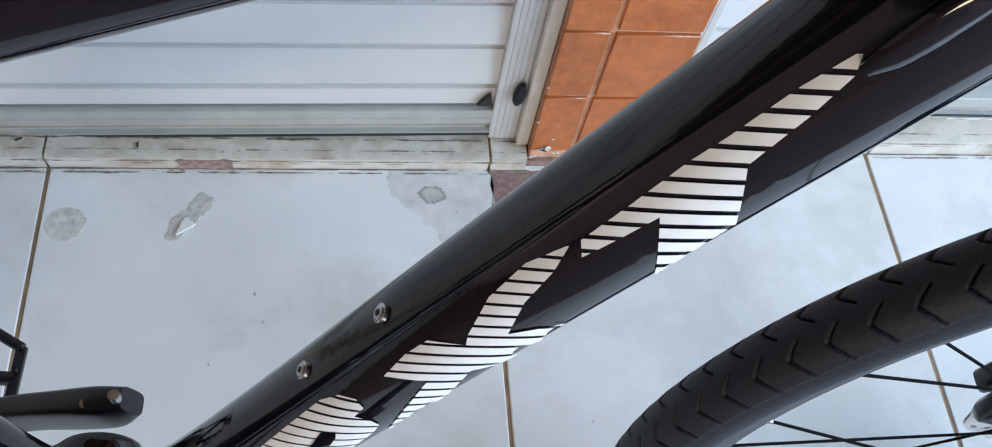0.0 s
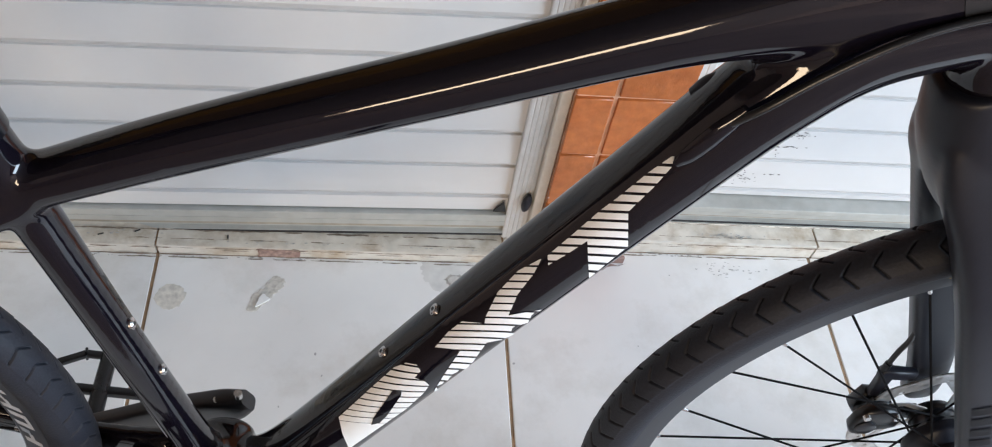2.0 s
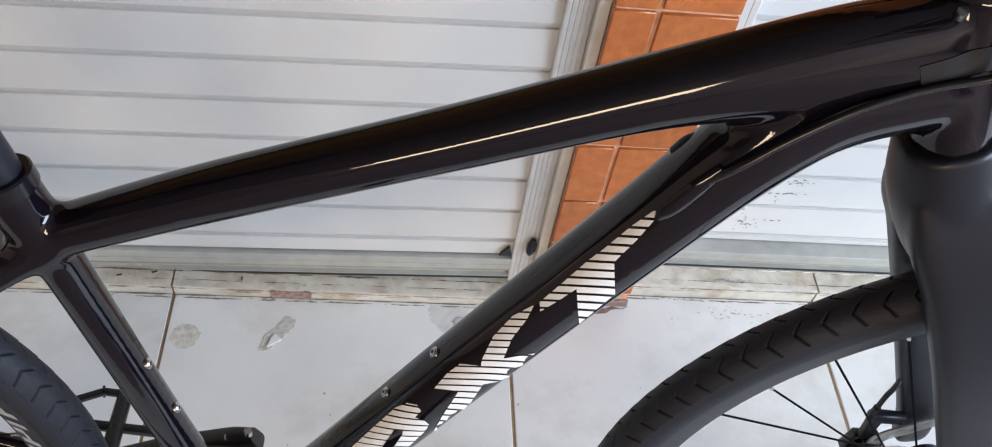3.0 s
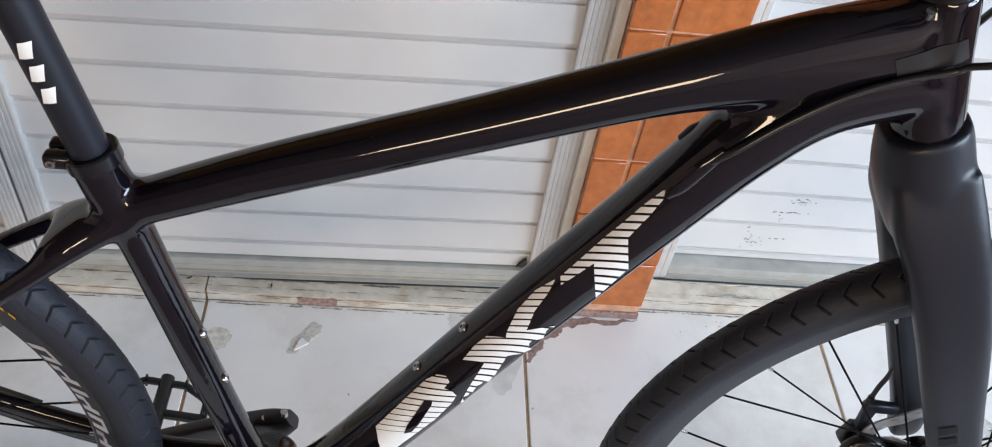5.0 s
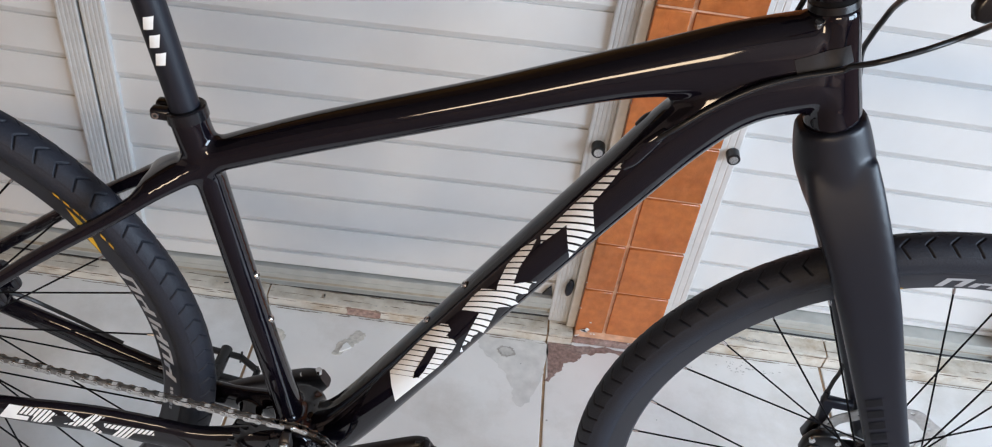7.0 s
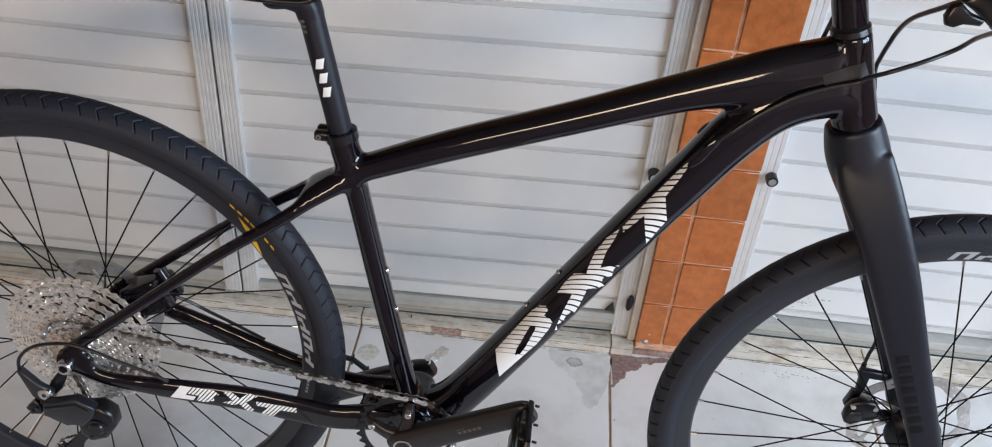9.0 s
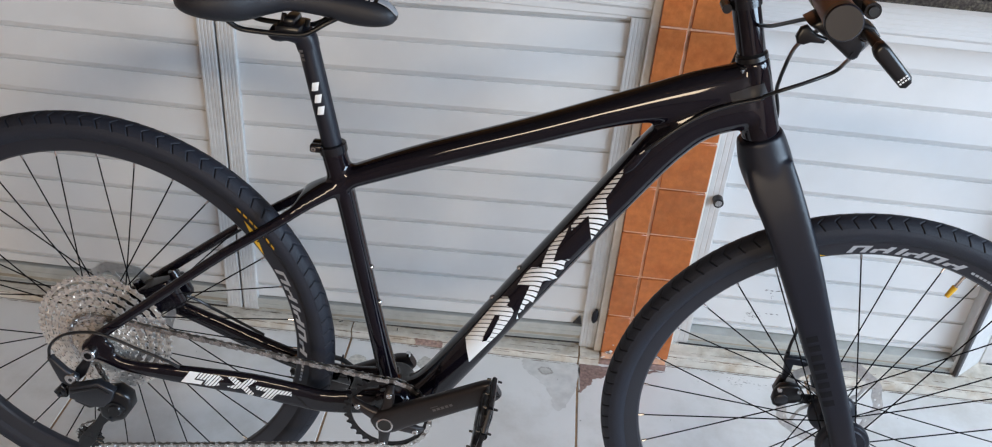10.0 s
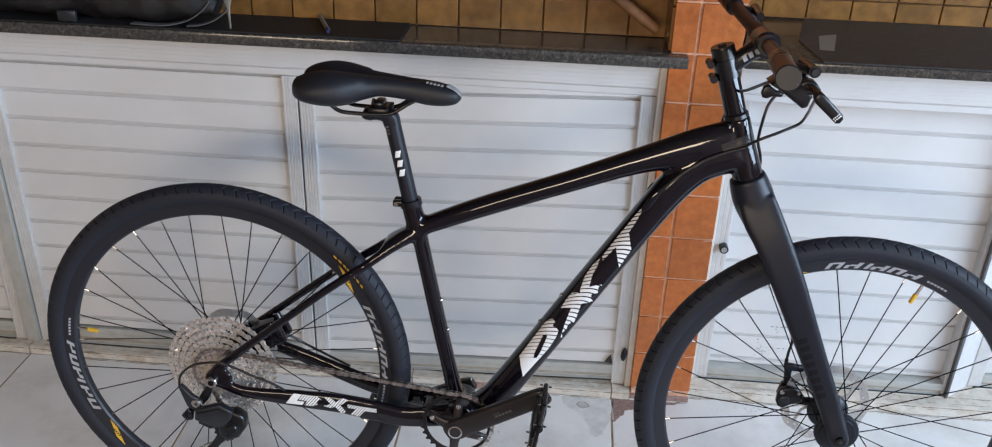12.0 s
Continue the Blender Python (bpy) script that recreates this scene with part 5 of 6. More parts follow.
def arc_patch(bm, r0, r1, a0, a1, y, n=4):
    """A flat piece of ring facing sideways."""
    A = [math.radians(a0 + (a1 - a0) * k / n) for k in range(n + 1)]
    lo = [bm.verts.new((r0 * math.cos(a), y, r0 * math.sin(a))) for a in A]
    hi = [bm.verts.new((r1 * math.cos(a), y, r1 * math.sin(a))) for a in A]
    for k in range(n):
        bm.faces.new((lo[k], lo[k + 1], hi[k + 1], hi[k]))
    return bm


def rotor(parent, y):
    """A wavy brake disc with drilled holes, cut as a band with openings; gives the carrier back."""
    bm = bmesh.new()
    n = 160
    rad = ((0.0805, 0.0016), (0.0772, 0.0010), (0.0745, 0.0), (0.0712, 0.0), (0.0685, 0.0010), (0.0655, 0.0022))
    for yy in (y, y + 0.0018):
        vs = [[bm.verts.new(((rr + wv * math.cos(20 * math.pi * k / n)) * math.cos(2 * math.pi * k / n), yy, (rr + wv * math.cos(20 * math.pi * k / n)) * math.sin(2 * math.pi * k / n))) for k in range(n)] for rr, wv in rad]
        for j in range(5):
            for k in range(n):
                if (j == 1 and k % 8 in (1, 2)) or (j == 3 and k % 8 in (5, 6)):
                    continue
                bm.faces.new((vs[j][k], vs[j][(k + 1) % n], vs[j + 1][(k + 1) % n], vs[j + 1][k]))
    part("disc_rotor", bm, M["rotor"], parent, "drilled stainless brake disc")
    for k in range(6):
        a = 2 * math.pi * k / 6 + 0.2
        b = a + 0.55
        bm = plate(bmesh.new(), [(q * math.cos(t), q * math.sin(t)) for q, t in ((0.020, a - 0.16), (0.020, a + 0.16), (0.045, (a + b) / 2 + 0.055), (0.067, b + 0.055), (0.067, b - 0.055), (0.045, (a + b) / 2 - 0.065))], y + 0.0002, y + 0.0016)
        part("rotor_arm", bm, M["rotor"], parent)
    return rod(bmesh.new(), (0, y - 0.001, 0), (0, y + 0.004, 0), 0.0225, 0.0225, 24)


def wheel(name, x, rear):
    bm = lathe(bmesh.new(), [(0.3165, -0.0128), (0.3165, -0.0112), (0.308, -0.0104), (0.308, 0.0104), (0.3165, 0.0112), (0.3165, 0.0128), (0.3135, 0.0128), (0.2950, 0.0085), (0.2922, 0.0055), (0.2912, 0.0), (0.2922, -0.0055), (0.2950, -0.0085), (0.3135, -0.0128)], 144)
    w = part(name, bm, M["rim"], bike, "black alloy rim with pale print and black spokes", 30)
    w.location = (x, 0.007 if rear else 0.0, RZ if rear else FZ)
    w.scale = (1.000, 1.000, 1.000) if rear else (0.993, 0.993, 0.993)
    ty = new("tyre", TYRE)
    ty.parent = w
    tagged(ty, "black road tyre with chevron tread")
    bm = lathe(bmesh.new(), [(0.3160, -0.0130), (0.3172, -0.0133), (0.3182, -0.0128), (0.3172, -0.0120)], 96)
    part("bead_line", bm, M["spoke"], w, "dark line between rim and tyre")
    yr, yl = (-0.020, 0.030) if rear else (-0.032, 0.022)
    bm = bmesh.new()
    if rear:
        prof = [(0.0001, -0.056), (0.012, -0.056), (0.012, -0.026), (0.025, -0.024), (0.025, -0.018), (0.017, -0.012), (0.0155, 0.015), (0.027, 0.026), (0.027, 0.034), (0.020, 0.037), (0.012, 0.050), (0.0001, 0.050)]
    else:
        prof = [(0.0001, -0.062), (0.030, -0.0615), (0.0315, -0.059), (0.0365, -0.058), (0.038, -0.056), (0.038, -0.049), (0.034, -0.046), (0.022, -0.038), (0.021, 0.000), (0.034, 0.006), (0.036, 0.009), (0.036, 0.016), (0.033, 0.019), (0.026, 0.024), (0.022, 0.030), (0.020, 0.045), (0.0001, 0.045)]
    lathe(bm, prof, 36, closed=False)
    part("hub", bm, M["black_part" if rear else "matte_black"], w, "black disc-brake hub")
    # thirty-two crossed spokes: near and far flange in turn, each leading or trailing
    lacing = (("far", -1), ("near", -1), ("far", 1), ("near", 1)) if rear else (("near", -1), ("far", 1), ("near", 1), ("far", -1))
    for step, (flange, dirn) in enumerate(lacing):
        hub_a = dirn * math.radians(67)
        p = Vector((0.0245 * math.cos(hub_a), yr if flange == "near" else yl, 0.0245 * math.sin(hub_a)))
        q = Vector((0.2925, 0.002 * (-1 if flange == "near" else 1), 0))
        bm = rod(bmesh.new(), p, q, 0.00105, 0.00105, 6)
        e = (p - q).normalized()
        rod(bm, q, q + e * 0.009, 0.0019, 0.0016, 8)
        for f in bm.faces:
            f.material_index = 1 if all((v.co - q).length < 0.0125 for v in f.verts) else 0
        me = to_mesh("spoke", bm, [M["spoke"], M["steel"]])
        for k in range(8):
            ob = new("spoke", me)
            ob.parent = w
            ob.rotation_euler = (0, -math.radians(SPOKE_0[name] - 11.25 * (4 * k + step)), 0)
    # valve
    va = math.radians(172.5 if rear else 68.5)
    e = Vector((math.cos(va), 0, math.sin(va)))
    bm = rod(bmesh.new(), e * 0.292, e * 0.270, 0.003, 0.003, 10)
    v = part("valve", bm, M["steel"], w, "metal tyre valve")
    bm = rod(bmesh.new(), e * 0.272, e * 0.254, 0.0042, 0.0034, 10)
    part("valve_cap", bm, M["yellow"], w, "yellow valve cap")
    # pale bars printed on the rim, yellow marks on the tyre wall
    wall = lambda r: -0.0085 - (r - 0.2950) * (0.0043 / 0.0185) - 0.0004
    def on_rim(bm):
        for v_ in bm.verts:
            v_.co.y = wall(math.hypot(v_.co.x, v_.co.z))
        return bm
    def slant(bm, deg):
        """Lean a piece of ring along its height."""
        for v_ in bm.verts:
            r = math.hypot(v_.co.x, v_.co.z)
            a = math.atan2(v_.co.z, v_.co.x) + math.radians(deg) * (r - 0.296) / 0.0145
            v_.co.x, v_.co.z = r * math.cos(a), r * math.sin(a)
        return bm
    for c in ((179, 359) if rear else (73, 253)):
        for k, (a0, a1) in enumerate(((0.0, 4.3), (5.2, 9.4), (10.3, 14.6), (15.5, 17.2), (18.1, 22.6), (23.6, 28.2))):
            bm = bmesh.new()
            if k == 3:
                arc_patch(bm, 0.2975, 0.3095, c + a0 + 0.2, c + a0 + 1.5, 0.0, 2)
            else:
                for b0, b1, r0, r1 in ((0.0, 1.35, 0.2975, 0.3095), (a1 - a0 - 1.35, a1 - a0, 0.2975, 0.3095 if k % 2 else 0.3040), (1.35, a1 - a0 - 1.35, 0.3065, 0.3095) if k % 2 else (1.35, a1 - a0 - 1.35, 0.3020, 0.3050)):
                    arc_patch(bm, r0, r1, c + (a0 + b0) * 1.03, c + (a0 + b1) * 1.03, 0.0, 2)
            part("rim_print", on_rim(slant(bm, -2.0)), M["rim_white"], w, "pale grey bars printed on the rim")
        bm = bmesh.new()
        for k in range(6):
            arc_patch(bm, 0.3015, 0.3050, c - 11.0 + 1.25 * k, c - 10.1 + 1.25 * k, 0.0, 2)
        part("small_rim_print", on_rim(bm), M["rim_white"], w, "row of tiny pale bars printed on the rim")
        # yellow slanted bars on the tyre wall beside the label
        for k in range(7 if c == 359 else 0):
            a = c + 34.5 + 2.1 * k
            bm = arc_patch(bmesh.new(), 0.3195, 0.3232, a, a + (1.3 if k != 3 else 1.7), 0.0, 2)
            for v_ in bm.verts:
                r = math.hypot(v_.co.x, v_.co.z)
                t_ = math.atan2(v_.co.z, v_.co.x) + math.radians(0.55) * (r - 0.3195) / 0.0037
                cv = max(-0.999, min(0.999, (r - 0.3295) / 0.0205))
                v_.co = Vector((r * math.cos(t_), -0.0195 * math.sqrt(1 - cv * cv) - 0.0005, r * math.sin(t_)))
            part("tyre_print", bm, M["yellow"], w, "yellow bar printed on the tyre wall")
        # yellow kite-shaped label with dark bars
        m0 = c + 39.5
        bm = bmesh.new()
        P = [(-5.6, 0.2962), (-2.6, 0.3020), (1.2, 0.3105), (5.8, 0.3118), (3.0, 0.3050), (-1.0, 0.2968)]
        bm.faces.new([bm.verts.new((r * math.cos(math.radians(m0 + d_)), 0, r * math.sin(math.radians(m0 + d_)))) for d_, r in P])
        lb = part("rim_label", on_rim(bm), M["yellow"], w, "yellow label on the rim")
        bm = bmesh.new()
        for k in range(4):
            slant(arc_patch(bm, 0.3018, 0.3055, m0 - 1.5 + 0.95 * k, m0 - 0.95 + 0.95 * k, 0.0, 1), 0)
        on_rim(bm)
        for v_ in bm.verts:
            v_.co.y -= 0.0004
        part("label_print", bm, M["dark"], lb, "dark bars on the yellow label")
    return w


SPOKE_0 = {"rear_wheel": 178.0, "front_wheel": 97.5}
rear = wheel("rear_wheel", RX, True)
front = wheel("front_wheel", FX, False)
part("rotor_spider", rotor(rear, 0.040), M["black_part"], rear, "dark disc carrier")
part("rotor_spider", rotor(front, 0.036), M["black_part"], front, "dark disc carrier")

# axles
bm = bmesh.new()
rod(bm, (RX, -0.062, 0.347), (RX, -0.0775, 0.347), 0.0108, 0.0104, 28)
rod(bm, (RX, -0.0775, 0.347), (RX, -0.0790, 0.347), 0.0104, 0.0094, 28)
axl = part("rear_axle", bm, M["steel"], bike, "bright steel axle end")
bm = bmesh.new()
rod(bm, (RX, -0.0780, 0.347), (RX, -0.0796, 0.347), 0.0060, 0.0060, 6)
part("hex_socket", bm, M["spoke"], axl)
for s in (-1, 1):
    bm = rod(bmesh.new(), (FX, s * 0.078, 0.343), (FX, s * 0.0855, 0.343), 0.0088, 0.0078, 24)
    ax_end = part("axle_end", bm, M["black_part"], bike)
    bm = rod(bmesh.new(), (FX, s * 0.085, 0.343), (FX, s * 0.0860, 0.343), 0.0036, 0.0036, 6)
    part("hex_socket", bm, M["dark"], ax_end)


def caliper(x, z, y, ang, hose, size=1.0):
    bm = bmesh.new()
    box(bm, -0.024, 0.024, -0.017, -0.004, -0.015, 0.013, 0.005, 2)
    box(bm, -0.024, 0.024, 0.004, 0.017, -0.015, 0.013, 0.005, 2)
    box(bm, -0.018, 0.020, -0.016, 0.016, 0.009, 0.018, 0.004, 2)
    rod(bm, (-0.012, -0.021, -0.003), (-0.012, 0.021, -0.003), 0.0115, 0.0115, 20)
    rod(bm, (-0.022, 0.0, 0.006), (-0.022, 0.0, 0.022), 0.0055, 0.0048, 14)
    rod(bm, (0.022, 0.0, 0.006), (0.022, 0.0, 0.022), 0.0055, 0.0048, 14)
    box(bm, -0.030, -0.012, -0.010, 0.012, -0.022, -0.006, 0.005, 2)
    bmesh.ops.transform(bm, matrix=Matrix.Translation((x, y, z)) @ Matrix.Rotation(radians(ang), 4, "Y") @ Matrix.Scale(size, 4), verts=bm.verts)
    cp = part("brake_caliper", bm, M["gloss_black"], bike, "black hydraulic disc caliper")
    bm = cord(bmesh.new(), hose, 0.0025, 8)
    part("hose", bm, M["cable"], cp)
    return cp


def front_caliper():
    """Compact two-lobed caliper behind the fork, held by a bracket above and an adaptor below."""
    bm = slab([(1.0190, 0.3440), (1.0200, 0.3600), (1.0265, 0.3720), (1.0400, 0.3765), (1.0560, 0.3735), (1.0655, 0.3600), (1.0650, 0.3480), (1.0560, 0.3420), (1.0470, 0.3400), (1.0330, 0.3310), (1.0235, 0.3345)], 0.022, 0.034, 0.004)
    cp = part("brake_caliper", bm, M["black_part"], bike, "black two-lobed hydraulic disc caliper", 60)
    bm = slab([(1.0240, 0.3480), (1.0300, 0.3720), (1.0560, 0.3700), (1.0630, 0.3520), (1.0480, 0.3420), (1.0320, 0.3370)], 0.042, 0.056, 0.004)
    part("inner_half", bm, M["black_part"], cp, "", 60)
    bm = slab([(1.0340, 0.3620), (1.0360, 0.3730), (1.0540, 0.3710), (1.0560, 0.3600)], 0.0335, 0.0425, 0.002)
    part("bridge", bm, M["black_part"], cp, "", 60)
    bm = lathe(bmesh.new(), [(0.0100, 0.0), (0.0100, -0.0020), (0.0085, -0.0030), (0.0001, -0.0030)], 24, closed=False)
    ob = part("piston_cap", bm, M["link_grey"], cp, "round piston cap")
    ob.location = (1.0330, 0.0225, 0.3480)
    for x, z in ((1.0270, 0.3660), (1.0560, 0.3670)):
        bm = rod(bmesh.new(), (x, 0.0230, z), (x, 0.0195, z), 0.0038, 0.0034, 14)
        part("caliper_bolt", bm, M["steel"], cp, "small bright bolt")
    bm = slab([(1.0270, 0.4100), (1.0300, 0.4150), (1.0640, 0.4105), (1.0640, 0.3990), (1.0430, 0.4000), (1.0420, 0.3720), (1.0320, 0.3720), (1.0300, 0.3980)], 0.040, 0.050, 0.003)
    part("upper_bracket", bm, M["matte_black"], cp, "black bracket between caliper and fork", 60)
    bm = slab([(1.0420, 0.3330), (1.0440, 0.3400), (1.1000, 0.3420), (1.1000, 0.3260), (1.0700, 0.3270)], 0.044, 0.054, 0.003)
    part("lower_bracket", bm, M["matte_black"], cp, "black lower mounting arm", 60)
    bm = rod(bmesh.new(), (1.0310, 0.045, 0.408), (1.0305, 0.045, 0.422), 0.0040, 0.0034, 12)
    part("hose_fitting", bm, M["black_part"], cp)
    bm = cord(bmesh.new(), [(1.0305, 0.045, 0.420), (1.0318, 0.046, 0.438), (1.0345, 0.047, 0.460), (1.0290, 0.050, 0.505), (1.008, 0.050, 0.56)], 0.0025, 8)
    part("hose", bm, M["cable"], cp)


front_caliper()
caliper(0.068, 0.391, 0.041, -25, [(0.100, 0.047, 0.386), (0.116, 0.052, 0.376), (0.135, 0.056, 0.362), (0.170, 0.056, 0.345), (0.220, 0.052, 0.324)], 1.5)
bm = slab([(0.020, 0.385), (0.034, 0.402), (0.060, 0.418), (0.090, 0.412), (0.104, 0.388), (0.092, 0.362), (0.050, 0.352)], 0.048, 0.060, 0.003)
part("brake_mount", bm, M["gloss_black"], bike, "black flat brake mount on the rear stay", 50)

# ---------------------------------------------------------------- drive train
def sprocket(teeth, r, thick, inner, tall=0.0042):
    """A toothed ring; the tips lean a little to one side and the other in turn."""
    bm = bmesh.new()
    shape = ((0.0, 0.62, 1.0), (0.16, 0.62, 1.0), (0.30, 0.0, 0.0), (0.46, -0.36, 0.0), (0.70, -0.36, 0.0), (0.86, 0.0, 0.0))
    outer = [(r + tall * h, 2 * math.pi * (k + f - 0.08) / teeth, 0.0005 * lean * (1, -1, 0.3)[k % 3]) for k in range(teeth) for f, h, lean in shape]
    n = len(outer)
    loops = []
    for yy in (-thick / 2, thick / 2):
        o = [bm.verts.new((rr * math.cos(a), yy * (1 - 0.5 * (ln != 0)) + ln, rr * math.sin(a))) for rr, a, ln in outer]
        i = [bm.verts.new((inner * math.cos(a), yy, inner * math.sin(a))) for rr, a, ln in outer]
        loops.append((o, i))
        for k in range(n):
            bm.faces.new((o[k], o[(k + 1) % n], i[(k + 1) % n], i[k]))
    (o0, i0), (o1, i1) = loops
    for k in range(n):
        bm.faces.new((o0[k], o1[k], o1[(k + 1) % n], o0[(k + 1) % n]))
        bm.faces.new((i0[k], i0[(k + 1) % n], i1[(k + 1) % n], i1[k]))
    return bm


TEETH = (51, 45, 39, 33, 28, 24, 21, 18, 15, 13, 11)
bm = lathe(bmesh.new(), [(0.017, -0.0555), (0.0195, -0.0555), (0.0195, -0.020), (0.017, -0.020)], 32)
cas = part("cassette", bm, M["black_part"], bike, "large shiny nickel cassette with eleven sprockets")
cas.location = (RX, 0, WR - 0.002)
for j, t in enumerate(TEETH):
    r = t * 0.0127 / (2 * math.pi)
    bm = sprocket(t, r, 0.0020, max(0.0165, r - (0.0082 if j < 5 else 0.0100)), 0.0031)
    rnd = random.Random(40 + j)
    for k in range(t):                  # small raised ramps under every tooth or two
        if rnd.random() < 0.6:
            a, q, lean = 2 * math.pi * (k + rnd.uniform(0.2, 0.8)) / t, r - rnd.uniform(0.0022, 0.0058), rnd.uniform(-0.0009, 0.0009)
            c, s_ = math.cos(a), math.sin(a)
            ring = [(q * c + d * c - f * s_, -0.0012 - (lean * (1 if f > 0 else -1) + 0.0009), q * s_ + d * s_ + f * c) for d, f in ((-0.0011, -0.0021), (0.0011, -0.0021), (0.0011, 0.0021), (-0.0011, 0.0021))]
            top = [bm.verts.new(p) for p in ring]
            low = [bm.verts.new((x, -0.0008, z)) for x, y, z in ring]
            bm.faces.new(top)
            for m in range(4):
                bm.faces.new((top[m], low[m], low[(m + 1) % 4], top[(m + 1) % 4]))
    if j < 5:                           # curved arms carry each large sprocket on the next smaller one
        inner = TEETH[j + 1] * 0.0127 / (2 * math.pi) - 0.006
        for k in range(18 - j):
            a = 2 * math.pi * k / (18 - j)
            plate(bm, [(q * math.cos(a + t_), q * math.sin(a + t_)) for q, t_ in ((inner, -0.022), (inner, 0.022), (r - 0.006, 0.112), (r - 0.006, 0.072))], -0.0007, 0.0007)
    ob = part("sprocket", bm, M["nickel"], cas, "", 30)
    bm = bmesh.new()                    # flat dark marks paint the shade in pockets between the teeth
    for k in range(t):
        a = 2 * math.pi * (k + 0.60) / t
        if j < 9:
            for q, h, w_ in ((r - 0.0042, 0.0009, 0.0016), (r - 0.0012, 0.0007, 0.0013))[:2 if k % 2 else 1]:
                c, s_ = math.cos(a), math.sin(a)
                bm.faces.new([bm.verts.new(((q + d) * c - f * s_, -0.00125, (q + d) * s_ + f * c)) for d, f in ((-h, -w_), (h, -w_ * 0.7), (h, w_), (-h, w_ * 0.7))])
    tagged(part("tooth_pockets", bm, M["dark"], ob, "dark marks painting the shade in pockets between the teeth"), kind="stuff")
    ob.location = (0, -0.0215 - 0.0034 * j, 0)
    ob.rotation_euler = (0, 0.37 * j, 0)

RING_Y = -0.058
bm = sprocket(32, 0.0647, 0.0026, 0.0560, 0.0058)
ring = part("chainring", bm, M["black_part"], bike, "black toothed single chainring", 30)
ring.location = (BBX, RING_Y, BBZ)
for deg in (85.5, 155.5, 265, 340):
    a = math.radians(deg)
    e = lambda q, y: (q * math.cos(a), y, q * math.sin(a))
    bm = bmesh.new()
    tube(bm, [(*e(0.014, -0.012), 0.012, 0.007), (*e(0.030, -0.012), 0.0085, 0.006), (*e(0.046, -0.0095), 0.0078, 0.0048), (*e(0.0525, -0.007), 0.0062, 0.004), (*e(0.0575, -0.003), 0.005, 0.003)], seg=16, sub=4, power=3.0)
    part("spider_arm", bm, M["crank_grey"], ring)
    bm = lathe(bmesh.new(), [(0.0046, 0.0), (0.0046, -0.0030), (0.0040, -0.0036), (0.0024, -0.0036), (0.0022, -0.0018), (0.0001, -0.0018)], 18, closed=False)
    ob = part("ring_bolt", bm, M["steel"], ring, "bright hollow chainring bolt")
    ob.location = e(0.0475, -0.0135)

PX, PZ = 0.593, 0.383


